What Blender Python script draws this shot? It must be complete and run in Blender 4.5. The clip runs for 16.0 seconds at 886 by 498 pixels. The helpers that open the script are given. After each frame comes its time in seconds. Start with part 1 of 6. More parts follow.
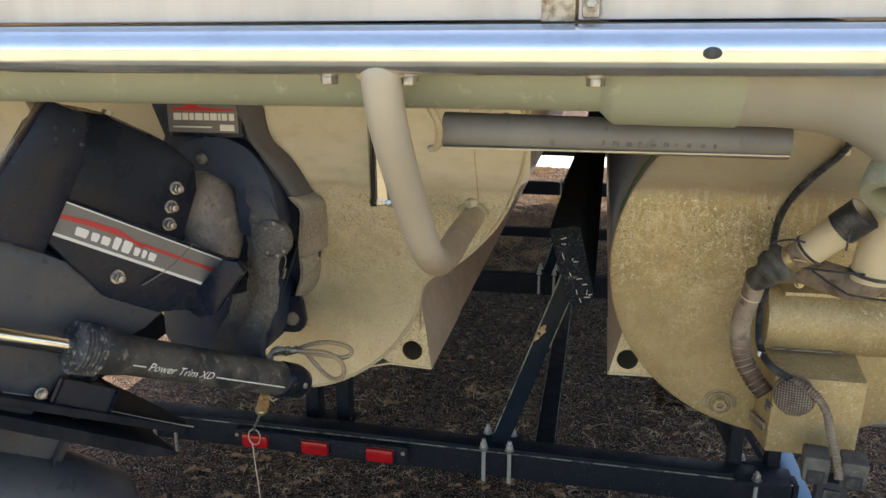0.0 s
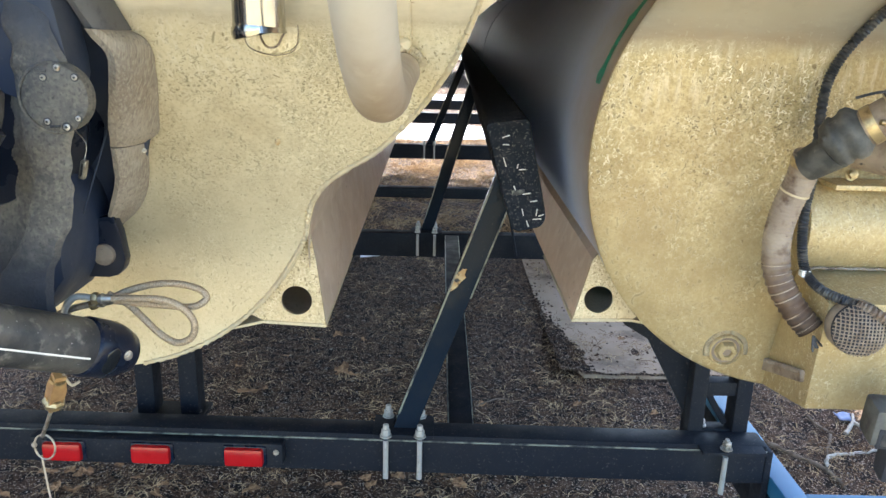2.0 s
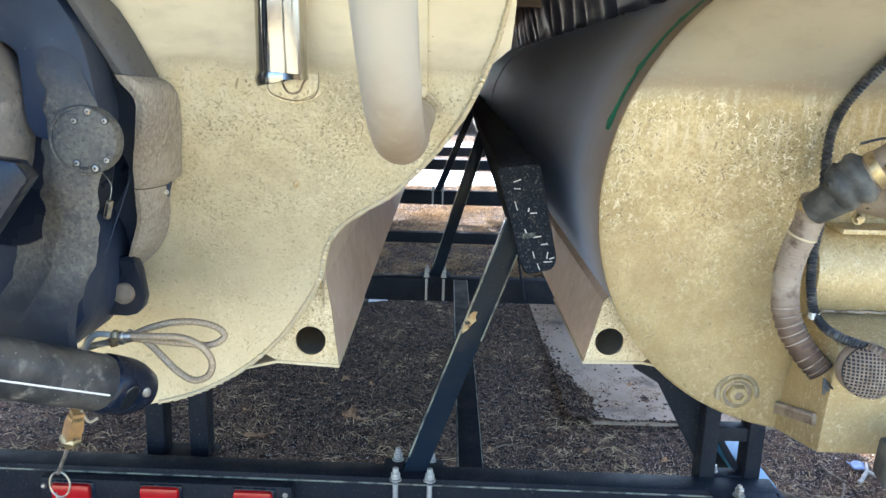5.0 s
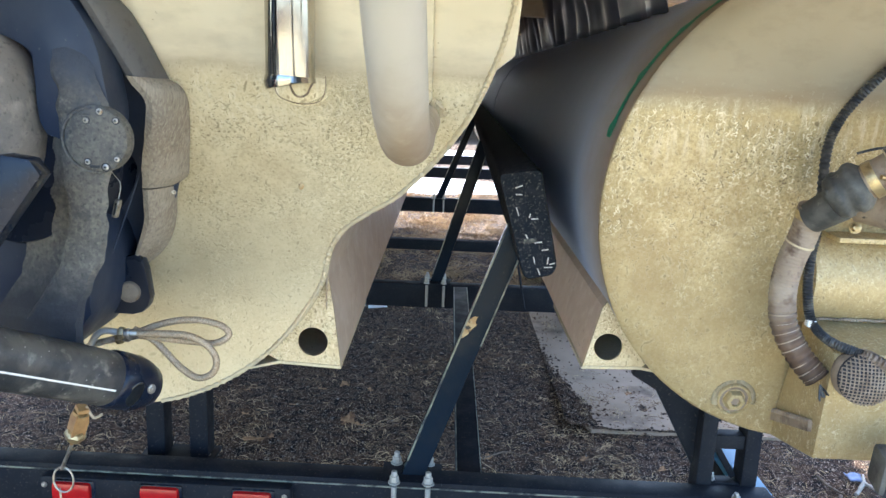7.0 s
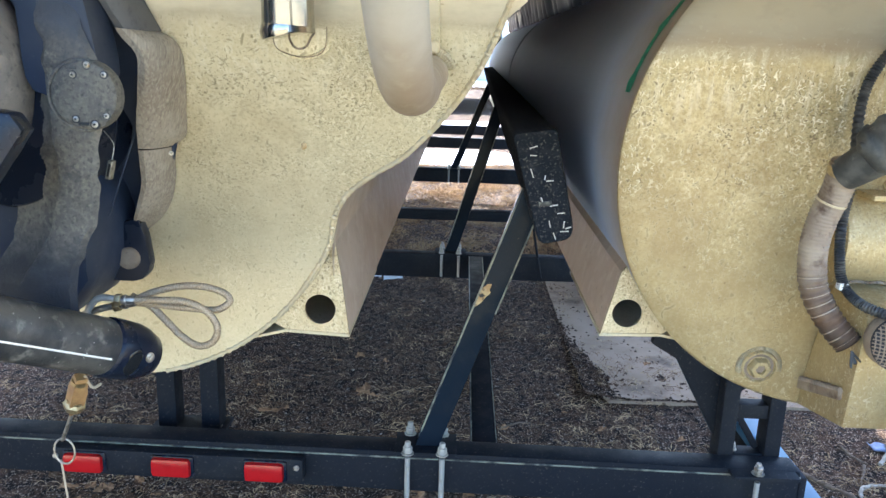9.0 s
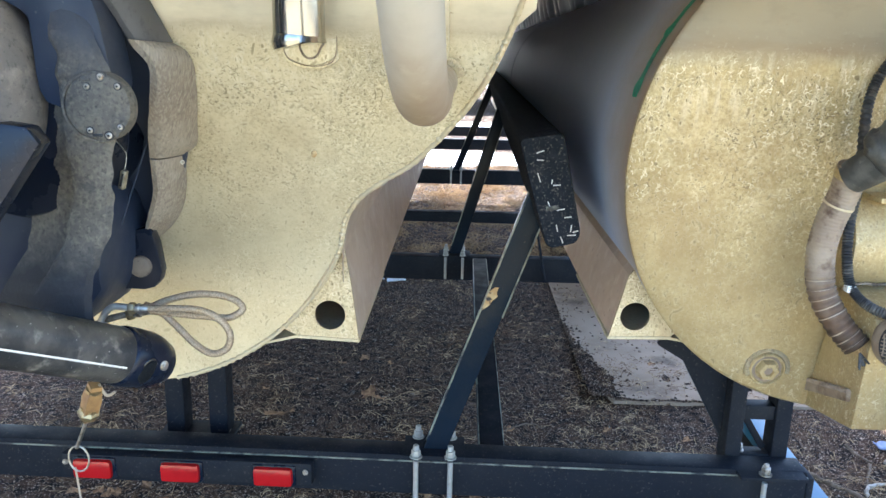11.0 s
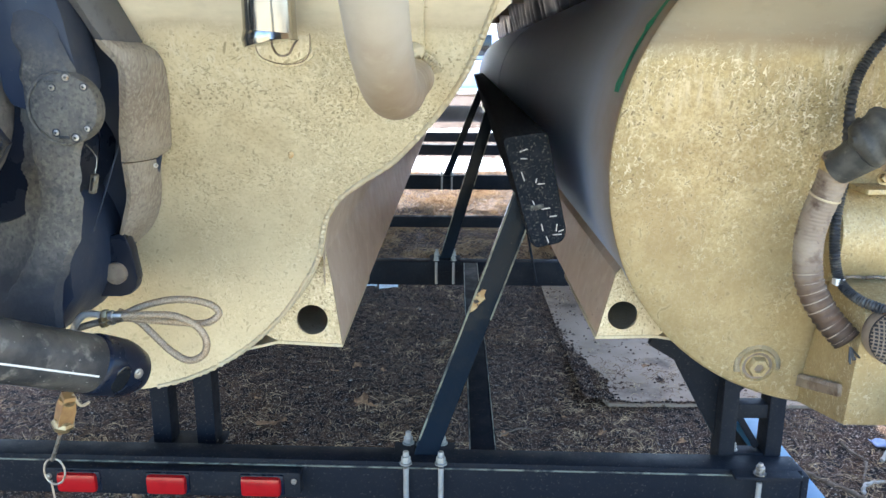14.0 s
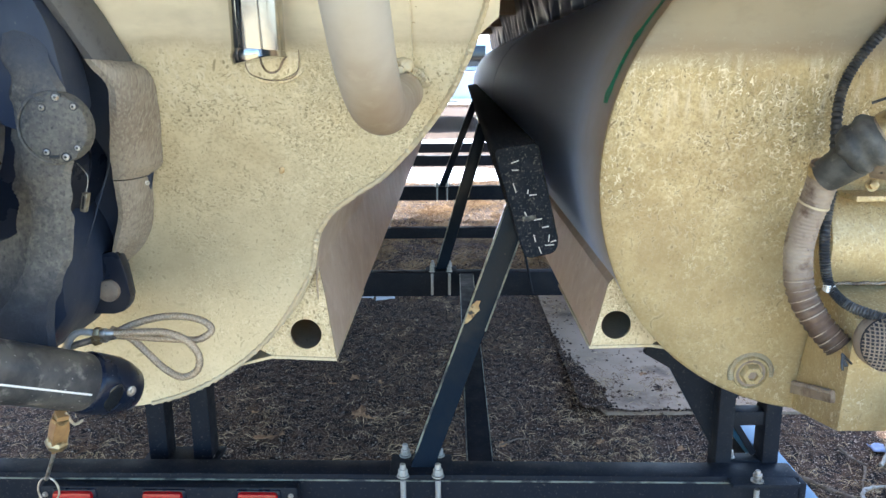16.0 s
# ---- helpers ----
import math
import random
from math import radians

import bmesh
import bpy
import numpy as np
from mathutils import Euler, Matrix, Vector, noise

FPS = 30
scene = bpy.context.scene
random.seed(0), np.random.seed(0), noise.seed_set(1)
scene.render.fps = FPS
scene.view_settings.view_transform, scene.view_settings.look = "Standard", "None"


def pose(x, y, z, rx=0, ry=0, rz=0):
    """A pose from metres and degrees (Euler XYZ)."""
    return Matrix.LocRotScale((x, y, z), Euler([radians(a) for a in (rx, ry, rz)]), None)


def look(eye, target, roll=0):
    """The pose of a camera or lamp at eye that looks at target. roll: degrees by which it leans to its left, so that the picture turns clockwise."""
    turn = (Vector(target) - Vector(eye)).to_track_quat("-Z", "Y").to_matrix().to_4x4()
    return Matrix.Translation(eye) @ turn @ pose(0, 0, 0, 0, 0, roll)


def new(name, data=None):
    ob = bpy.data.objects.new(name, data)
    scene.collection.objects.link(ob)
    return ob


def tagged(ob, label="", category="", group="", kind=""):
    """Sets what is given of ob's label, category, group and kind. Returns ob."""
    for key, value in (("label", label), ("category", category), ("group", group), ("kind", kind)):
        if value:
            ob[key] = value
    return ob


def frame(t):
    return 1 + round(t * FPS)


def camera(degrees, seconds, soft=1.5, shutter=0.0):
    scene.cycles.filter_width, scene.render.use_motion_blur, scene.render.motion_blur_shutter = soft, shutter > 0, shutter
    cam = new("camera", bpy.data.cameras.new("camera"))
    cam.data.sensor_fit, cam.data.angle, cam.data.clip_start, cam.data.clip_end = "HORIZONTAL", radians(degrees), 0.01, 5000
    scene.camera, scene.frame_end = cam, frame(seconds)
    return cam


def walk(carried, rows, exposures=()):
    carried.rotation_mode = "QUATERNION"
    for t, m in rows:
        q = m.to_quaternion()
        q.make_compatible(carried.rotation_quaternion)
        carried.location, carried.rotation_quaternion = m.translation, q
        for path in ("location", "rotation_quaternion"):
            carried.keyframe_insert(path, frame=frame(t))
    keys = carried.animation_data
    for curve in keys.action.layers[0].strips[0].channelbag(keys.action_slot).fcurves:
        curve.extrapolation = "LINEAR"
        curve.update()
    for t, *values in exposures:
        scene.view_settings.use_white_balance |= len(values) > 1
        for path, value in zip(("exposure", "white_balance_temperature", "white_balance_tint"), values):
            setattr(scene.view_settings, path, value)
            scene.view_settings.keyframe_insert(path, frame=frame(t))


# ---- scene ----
cam = camera(59.6, 16.0)

PATH = [
    (0, (0.129, -1.371, 1.465), (-0.254, 0.517, 0.927), -0.2),
    (0.3, (0.128, -1.249, 1.442), (-0.224, 0.649, 0.919), -0.7),
    (0.5, (0.103, -1.159, 1.403), (-0.181, 0.746, 0.867), 0.8),
    (0.7, (0.075, -1.088, 1.345), (-0.113, 0.827, 0.801), 1.2),
    (0.8, (0.058, -1.063, 1.317), (-0.067, 0.855, 0.763), 3.7),
    (1, (0.037, -1.005, 1.275), (-0.031, 0.911, 0.704), 3.0),
    (1.5, (0.002, -0.961, 1.233), (-0.013, 0.953, 0.656), 1.6),
    (2, (-0.022, -0.984, 1.235), (-0.003, 0.934, 0.67), 1.5),
    (2.5, (-0.021, -0.984, 1.227), (-0.015, 0.937, 0.672), 1.5),
    (3, (-0.013, -0.98, 1.223), (-0.029, 0.942, 0.67), 0.8),
    (3.5, (-0.024, -0.979, 1.223), (-0.033, 0.944, 0.673), 0.8),
    (4, (-0.027, -0.992, 1.236), (-0.037, 0.944, 0.735), 1.2),
    (4.2, (-0.031, -0.997, 1.236), (-0.034, 0.946, 0.762), 1.4),
    (6.5, (-0.025, -1.004, 1.227), (-0.032, 0.948, 0.79), 2.1),
    (7, (-0.032, -1.014, 1.23), (-0.034, 0.94, 0.801), 2.4),
    (7.5, (-0.028, -1.003, 1.221), (-0.052, 0.947, 0.775), 2.6),
    (8, (-0.023, -0.984, 1.21), (-0.057, 0.956, 0.724), 2.3),
    (10.5, (-0.032, -0.975, 1.214), (-0.073, 0.961, 0.711), 1.1),
    (11, (-0.034, -0.981, 1.217), (-0.08, 0.956, 0.719), 1.2),
    (11.5, (-0.033, -0.983, 1.215), (-0.074, 0.955, 0.723), 1.1),
    (12, (-0.033, -0.976, 1.207), (-0.074, 0.962, 0.715), 1.4),
    (12.5, (-0.033, -0.977, 1.209), (-0.079, 0.961, 0.719), 1.1),
    (13, (-0.029, -0.974, 1.209), (-0.083, 0.965, 0.723), 0.6),
    (13.5, (-0.022, -0.964, 1.205), (-0.07, 0.976, 0.719), 0.2),
    (14, (-0.02, -0.967, 1.206), (-0.052, 0.974, 0.726), 0.2),
    (14.5, (-0.021, -0.969, 1.206), (-0.045, 0.973, 0.728), 0.0),
    (15, (-0.017, -0.97, 1.208), (-0.046, 0.972, 0.732), -0.2),
    (15.5, (-0.018, -0.977, 1.214), (-0.038, 0.969, 0.752), -0.2),
    (16, (-0.014, -0.969, 1.209), (-0.039, 0.979, 0.755), -0.6),
]
walk(cam, [(t, look(*row)) for t, *row in PATH],
     [(0.0, 1.38, 6500, 12), (0.5, 1.5, 6500, 10), (1.0, 2.08, 6500, 10), (1.5, 2.47, 6200, 9), (2.0, 2.55, 5900, 9), (3.5, 2.61, 5450, 9), (7.0, 2.52, 5450, 9), (8.0, 2.47, 5450, 9), (10.5, 2.58, 5450, 9), (14.0, 2.56, 5450, 9), (16.0, 2.48, 5450, 9)])

# ---- light ----
SUN_EL, SUN_AZ = radians(52), radians(-7)
world = bpy.data.worlds.new("sky")
scene.world = world
world.use_nodes = True
wn = world.node_tree.nodes
sky = wn.new("ShaderNodeTexSky")
sky.sky_type = "NISHITA"
sky.sun_disc = False
sky.sun_elevation, sky.sun_rotation = SUN_EL, SUN_AZ
sky.air_density, sky.dust_density = 1.0, 1.5
world.node_tree.links.new(sky.outputs[0], wn["Background"].inputs[0])
wn["Background"].inputs[1].default_value = 0.15
sun = new("sun", bpy.data.lights.new("sun", "SUN"))
sun.data.energy, sun.data.angle, sun.data.color = 5.0, radians(0.6), (1.0, 0.95, 0.86)
sun_way = Vector((math.sin(SUN_AZ) * math.cos(SUN_EL), math.cos(SUN_AZ) * math.cos(SUN_EL), math.sin(SUN_EL)))
sun.matrix_world = look(sun_way * 30, (0, 0, 0))


# ---- materials ----
def material(name, base, rough=0.5, metal=0.0, layers=(), bump=(), spec=0.5, rough_var=0.0, silt=()):
    """silt: (height, tint, reach, axis) another coat, or for the tube a painted haze, past a wavering line (below it
    where reach is negative); layers: (colour, scale, low, high, detail, kind); bump: (scale, strength, kind).
    """
    m = bpy.data.materials.new(name)
    m.use_nodes = True
    nt = m.node_tree
    b = nt.nodes["Principled BSDF"]
    b.inputs["Roughness"].default_value, b.inputs["Metallic"].default_value = rough, metal
    b.inputs["Specular IOR Level"].default_value = spec
    co = nt.nodes.new("ShaderNodeTexCoord")
    geo = co.outputs["Object"]

    def tex(kind, scale, detail):
        if kind == "voronoi":
            n = nt.nodes.new("ShaderNodeTexVoronoi")
            n.inputs["Scale"].default_value = scale
            n.inputs["Randomness"].default_value = 1.0
            out = n.outputs["Distance"]
        elif kind in ("streak", "dash"):
            mp = nt.nodes.new("ShaderNodeMapping")
            mp.inputs["Scale"].default_value = (6, 6, 0.5) if kind == "streak" else (2.2, 2.2, 1.0)
            mp.inputs["Rotation"].default_value = (0, 0.5 if kind == "dash" else 0, 0)
            nt.links.new(geo, mp.inputs["Vector"])
            n = nt.nodes.new("ShaderNodeTexNoise")
            n.inputs["Scale"].default_value, n.inputs["Detail"].default_value = scale, detail
            nt.links.new(mp.outputs[0], n.inputs["Vector"])
            return n.outputs["Fac"]
        else:
            n = nt.nodes.new("ShaderNodeTexNoise")
            n.inputs["Scale"].default_value, n.inputs["Detail"].default_value = scale, detail
            n.inputs["Roughness"].default_value = 0.6
            out = n.outputs["Fac"]
        nt.links.new(geo, n.inputs["Vector"])
        return out

    colour = None
    last_fac = None
    for tint, scale, low, high, detail, kind in layers:
        fac = tex(kind, scale, detail)
        ramp = nt.nodes.new("ShaderNodeMapRange")
        ramp.inputs["From Min"].default_value, ramp.inputs["From Max"].default_value = low, high
        nt.links.new(fac, ramp.inputs["Value"])
        mix = nt.nodes.new("ShaderNodeMix")
        mix.data_type = "RGBA"
        nt.links.new(ramp.outputs[0], mix.inputs["Factor"])
        if colour is None:
            mix.inputs[6].default_value = (*base, 1)
        else:
            nt.links.new(colour, mix.inputs[6])
        mix.inputs[7].default_value = (*tint, 1)
        colour, last_fac = mix.outputs[2], ramp.outputs[0]
    for height, tint, reach, axis in silt:
        sep = nt.nodes.new("ShaderNodeSeparateXYZ")
        nt.links.new(geo, sep.inputs[0])
        wob = nt.nodes.new("ShaderNodeMath")
        wob.operation = "MULTIPLY_ADD"
        nt.links.new(tex("noise", 22, 7), wob.inputs[0])
        wob.inputs[1].default_value = 0.09
        nt.links.new(sep.outputs[axis], wob.inputs[2])
        ramp = nt.nodes.new("ShaderNodeMapRange")
        ramp.inputs["From Min"].default_value, ramp.inputs["From Max"].default_value = height + 0.045 - reach / 2, height + 0.045 + reach / 2
        nt.links.new(wob.outputs[0], ramp.inputs["Value"])
        mix = nt.nodes.new("ShaderNodeMix")
        mix.data_type = "RGBA"
        nt.links.new(ramp.outputs[0], mix.inputs["Factor"])
        nt.links.new(colour, mix.inputs[6])
        mix.inputs[7].default_value = (*tint, 1)
        colour = mix.outputs[2]
    if colour is None:
        b.inputs["Base Color"].default_value = (*base, 1)
    else:
        nt.links.new(colour, b.inputs["Base Color"])
    if rough_var:
        mr = nt.nodes.new("ShaderNodeMapRange")
        mr.inputs["From Min"].default_value, mr.inputs["From Max"].default_value = 0.35, 0.65
        mr.inputs["To Min"].default_value, mr.inputs["To Max"].default_value = max(0.03, rough - rough_var), min(1, rough + rough_var)
        nt.links.new(tex("noise", 18, 5), mr.inputs["Value"])
        nt.links.new(mr.outputs[0], b.inputs["Roughness"])
    normal = None
    for scale, strength, kind in bump:
        bm_node = nt.nodes.new("ShaderNodeBump")
        bm_node.inputs["Strength"].default_value = strength
        bm_node.inputs["Distance"].default_value = 0.002
        nt.links.new(tex(kind, scale, 6), bm_node.inputs["Height"])
        if normal:
            nt.links.new(normal, bm_node.inputs["Normal"])
        normal = bm_node.outputs[0]
    if normal:
        nt.links.new(normal, b.inputs["Normal"])
    return m


def plate_material(name, water, clean, dirty, marks=1.0):
    """Aluminium with lake scum below an old waterline."""
    m = bpy.data.materials.new(name)
    m.use_nodes = True
    nt = m.node_tree
    b = nt.nodes["Principled BSDF"]
    co = nt.nodes.new("ShaderNodeTexCoord").outputs["Object"]

    def node(kind, **k):
        n = nt.nodes.new(kind)
        for key, v in k.items():
            n.inputs[key].default_value = v
        return n

    def noise_tex(scale, detail=5.0, stretch=None, turn=0.0):
        n = node("ShaderNodeTexNoise", Scale=scale, Detail=detail, Roughness=0.6)
        if stretch:
            mp = node("ShaderNodeMapping", Scale=stretch, Rotation=(0, turn, 0))
            nt.links.new(co, mp.inputs["Vector"])
            nt.links.new(mp.outputs[0], n.inputs["Vector"])
        else:
            nt.links.new(co, n.inputs["Vector"])
        return n.outputs["Fac"]

    def span(fac, low, high):
        r = node("ShaderNodeMapRange")
        r.inputs["From Min"].default_value, r.inputs["From Max"].default_value = low, high
        nt.links.new(fac, r.inputs["Value"])
        return r.outputs[0]

    def math_node(op, a, c):
        n = nt.nodes.new("ShaderNodeMath")
        n.operation = op
        for k, v in enumerate((a, c)):
            if isinstance(v, (int, float)):
                n.inputs[k].default_value = v
            else:
                nt.links.new(v, n.inputs[k])
        return n.outputs[0]

    def blend(fac, a, c):
        n = nt.nodes.new("ShaderNodeMix")
        n.data_type = "RGBA"
        nt.links.new(fac, n.inputs["Factor"])
        for slot, v in ((6, a), (7, c)):
            if isinstance(v, tuple):
                n.inputs[slot].default_value = (*v, 1)
            else:
                nt.links.new(v, n.inputs[slot])
        return n.outputs[2]

    sep = nt.nodes.new("ShaderNodeSeparateXYZ")
    nt.links.new(co, sep.inputs[0])
    level = math_node("ADD", sep.outputs["Z"], math_node("MULTIPLY", math_node("SUBTRACT", noise_tex(9), 0.5), 0.03))
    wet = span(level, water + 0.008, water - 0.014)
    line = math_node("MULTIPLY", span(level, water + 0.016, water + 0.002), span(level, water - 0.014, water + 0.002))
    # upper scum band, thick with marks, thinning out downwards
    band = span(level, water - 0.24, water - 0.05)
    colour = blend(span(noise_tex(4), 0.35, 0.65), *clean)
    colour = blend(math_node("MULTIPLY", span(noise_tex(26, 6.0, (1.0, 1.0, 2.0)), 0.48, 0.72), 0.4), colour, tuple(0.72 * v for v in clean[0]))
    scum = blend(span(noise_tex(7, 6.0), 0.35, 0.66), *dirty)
    # colour turns a little darker towards the bottom of the plate
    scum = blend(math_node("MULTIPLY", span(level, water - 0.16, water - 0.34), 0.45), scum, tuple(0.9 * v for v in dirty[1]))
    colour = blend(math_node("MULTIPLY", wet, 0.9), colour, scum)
    colour = blend(math_node("MULTIPLY", line, 0.6 * marks), colour, (0.34, 0.27, 0.16))
    # silt mottling at three sizes, soft-edged
    fine = noise_tex(250, 2.0)
    mid = noise_tex(44, 6.0)
    strength = math_node("MULTIPLY", wet, math_node("ADD", math_node("MULTIPLY", band, 0.72), 0.28))
    strength = math_node("MULTIPLY", strength, math_node("ADD", math_node("MULTIPLY", span(level, water - 0.012, water - 0.07), 0.6), 0.4))
    colour = blend(math_node("MULTIPLY", span(mid, 0.44, 0.70), math_node("MULTIPLY", strength, 0.34 * marks)), colour, (0.27, 0.20, 0.095))
    colour = blend(math_node("MULTIPLY", span(mid, 0.50, 0.30), math_node("MULTIPLY", strength, 0.22 * marks)), colour, (0.74, 0.67, 0.47))
    colour = blend(math_node("MULTIPLY", span(fine, 0.52, 0.62), math_node("MULTIPLY", strength, 0.42 * marks)), colour, (0.23, 0.17, 0.08))
    colour = blend(math_node("MULTIPLY", span(fine, 0.48, 0.36), math_node("MULTIPLY", strength, 0.18 * marks)), colour, (0.82, 0.75, 0.53))
    streak = span(noise_tex(34, 3.0, (4.0, 4.0, 0.35)), 0.50, 0.70)
    colour = blend(math_node("MULTIPLY", streak, math_node("MULTIPLY", math_node("MULTIPLY", wet, span(level, water - 0.11, water - 0.03)), 0.45)), colour, (0.78, 0.73, 0.58))
    # wide brown stains, and a rusty tide mark that hangs above the scum
    colour = blend(math_node("MULTIPLY", span(noise_tex(5.5, 5.0), 0.50, 0.66), math_node("MULTIPLY", wet, 0.38 * marks)), colour, (0.25, 0.165, 0.07))
    tide = math_node("MULTIPLY", span(level, water + 0.034, water + 0.004), span(level, water - 0.006, water + 0.004))
    colour = blend(math_node("MULTIPLY", math_node("MULTIPLY", tide, span(noise_tex(5, 6.0, (1.0, 1.0, 5.0)), 0.40, 0.60)), 0.62 * marks), colour, (0.20, 0.145, 0.085))
    chip = math_node("MULTIPLY", span(noise_tex(170, 2.0), 0.60, 0.68), math_node("MULTIPLY", tide, 0.08 * marks))
    colour = blend(chip, colour, (0.78, 0.74, 0.62))
    # pale worm-like casts, clustered
    patch = math_node("MULTIPLY", span(noise_tex(9, 4.0), 0.40, 0.62), math_node("ADD", math_node("MULTIPLY", band, 0.5), 0.5))
    squig = math_node("ABSOLUTE", math_node("SUBTRACT", noise_tex(140, 1.0), 0.52), 0.0)
    worm = math_node("MULTIPLY", span(squig, 0.048, 0.022), span(noise_tex(120, 1.0, (1.3, 1.3, 0.8), 0.9), 0.47, 0.58))
    colour = blend(math_node("MULTIPLY", math_node("MULTIPLY", worm, patch), math_node("MULTIPLY", wet, min(0.8, 0.75 * marks))), colour, (0.84, 0.78, 0.58))
    seat = math_node("MULTIPLY", span(squig, 0.05, 0.085), span(squig, 0.15, 0.10))
    colour = blend(math_node("MULTIPLY", math_node("MULTIPLY", seat, patch), math_node("MULTIPLY", wet, min(0.55, 0.5 * marks))), colour, (0.24, 0.20, 0.09))
    # separate oblong pits with pale rims
    def pits(scale, turn, share, seed):
        warp = node("ShaderNodeTexNoise", Scale=26.0 + seed, Detail=1.0)
        nt.links.new(co, warp.inputs["Vector"])
        push = nt.nodes.new("ShaderNodeVectorMath")
        push.operation = "MULTIPLY_ADD"
        nt.links.new(warp.outputs["Color"], push.inputs[0])
        push.inputs[1].default_value = (0.05, 0.05, 0.05)
        nt.links.new(co, push.inputs[2])
        mp = node("ShaderNodeMapping", Location=(seed, seed, 0), Rotation=(0, turn, 0), Scale=(1.0, 1.0, 0.45))
        nt.links.new(push.outputs[0], mp.inputs["Vector"])
        cell = node("ShaderNodeTexVoronoi", Scale=scale, Randomness=1.0)
        nt.links.new(mp.outputs[0], cell.inputs["Vector"])
        tone = nt.nodes.new("ShaderNodeSeparateColor")
        nt.links.new(cell.outputs["Color"], tone.inputs[0])
        some = math_node("MULTIPLY", span(tone.outputs[0], 1.0 - share, 1.0 - share + 0.15), span(noise_tex(11 + seed, 4.0), 0.36, 0.58))
        return math_node("MULTIPLY", span(cell.outputs["Distance"], 0.30, 0.17), some), math_node("MULTIPLY", span(cell.outputs["Distance"], 0.52, 0.34), some)

    for scale, turn, share, seed in ((165.0, 0.7, 0.5, 1.0), (230.0, -0.5, 0.6, 2.0), (120.0, 0.1, 0.2, 3.0)):
        pit, rim = pits(scale, turn, share, seed)
        there = math_node("MULTIPLY", wet, math_node("ADD", math_node("MULTIPLY", band, 0.45), 0.55))
        colour = blend(math_node("MULTIPLY", math_node("MULTIPLY", rim, there), 0.16 * marks), colour, (0.80, 0.73, 0.52))
        colour = blend(math_node("MULTIPLY", math_node("MULTIPLY", pit, there), min(0.95, 1.1 * marks)), colour, (0.17, 0.125, 0.055))
    # dark pits
    fleck = math_node("MULTIPLY", span(noise_tex(270, 1.0, (1.0, 1.0, 1.35), 0.6), 0.60, 0.64), span(noise_tex(18, 4.0), 0.38, 0.60))
    colour = blend(math_node("MULTIPLY", fleck, math_node("MULTIPLY", strength, min(0.85, 1.05 * marks))), colour, (0.13, 0.095, 0.045))
    drop = span(noise_tex(95, 2.0), 0.74, 0.775)
    colour = blend(math_node("MULTIPLY", drop, min(0.7, marks)), colour, (0.24, 0.17, 0.08))
    nt.links.new(colour, b.inputs["Base Color"])
    b.inputs["Metallic"].default_value = 0.25
    r = node("ShaderNodeMapRange")
    r.inputs["To Min"].default_value, r.inputs["To Max"].default_value = 0.40, 0.66
    nt.links.new(noise_tex(14), r.inputs["Value"])
    nt.links.new(r.outputs[0], b.inputs["Roughness"])
    bump = node("ShaderNodeBump", Strength=0.22, Distance=0.002)
    nt.links.new(math_node("MULTIPLY", noise_tex(150, 6.0), wet), bump.inputs["Height"])
    bump2 = node("ShaderNodeBump", Strength=0.25, Distance=0.012)
    nt.links.new(noise_tex(3.5, 2.0), bump2.inputs["Height"])
    nt.links.new(bump.outputs[0], bump2.inputs["Normal"])
    nt.links.new(bump2.outputs[0], b.inputs["Normal"])
    return m


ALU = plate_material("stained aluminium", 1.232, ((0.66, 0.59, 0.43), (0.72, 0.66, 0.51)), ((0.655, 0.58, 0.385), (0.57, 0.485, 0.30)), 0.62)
# tone above the waterline is set much darker than on ALU
ALU_END = plate_material("heavily stained aluminium, dark above the waterline", 1.218, ((0.25, 0.213, 0.142), (0.29, 0.25, 0.18)), ((0.515, 0.405, 0.20), (0.42, 0.32, 0.145)), 1.1)
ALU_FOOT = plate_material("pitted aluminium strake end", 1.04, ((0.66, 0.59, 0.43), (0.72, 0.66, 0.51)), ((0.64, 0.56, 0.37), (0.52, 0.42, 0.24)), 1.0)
ALU_SIDE = material("dull aluminium side", (0.60, 0.49, 0.37), 0.48, 0.3,
                    (((0.50, 0.39, 0.285), 6, 0.4, 0.7, 6, "noise"), ((0.66, 0.57, 0.45), 40, 0.5, 0.75, 4, "noise"), ((0.30, 0.225, 0.15), 90, 0.64, 0.78, 4, "noise")),
                    ((60, 0.08, "noise"),), rough_var=0.1)
# brown end paints warm ground bounce, the blue beyond it paints haze
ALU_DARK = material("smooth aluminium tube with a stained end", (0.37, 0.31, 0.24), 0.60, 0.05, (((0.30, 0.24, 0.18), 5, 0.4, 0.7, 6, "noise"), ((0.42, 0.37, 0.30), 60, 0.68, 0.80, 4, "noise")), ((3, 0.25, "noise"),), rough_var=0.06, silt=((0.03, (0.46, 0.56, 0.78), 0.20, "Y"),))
WELD = material("weld metal", (0.56, 0.48, 0.32), 0.6, 0.3, (((0.50, 0.43, 0.29), 60, 0.4, 0.6, 4, "noise"),), ((200, 0.5, "noise"),))
CHROME = material("polished steel", (0.66, 0.65, 0.62), 0.12, 1.0, (((0.50, 0.49, 0.46), 30, 0.55, 0.75, 5, "noise"),), ((50, 0.02, "noise"),), rough_var=0.05)
ZINC = material("dull zinc plated steel", (0.46, 0.44, 0.40), 0.38, 0.85, (((0.22, 0.20, 0.165), 110, 0.45, 0.65, 4, "noise"), ((0.20, 0.13, 0.07), 60, 0.60, 0.72, 5, "noise")), ((220, 0.2, "noise"),))
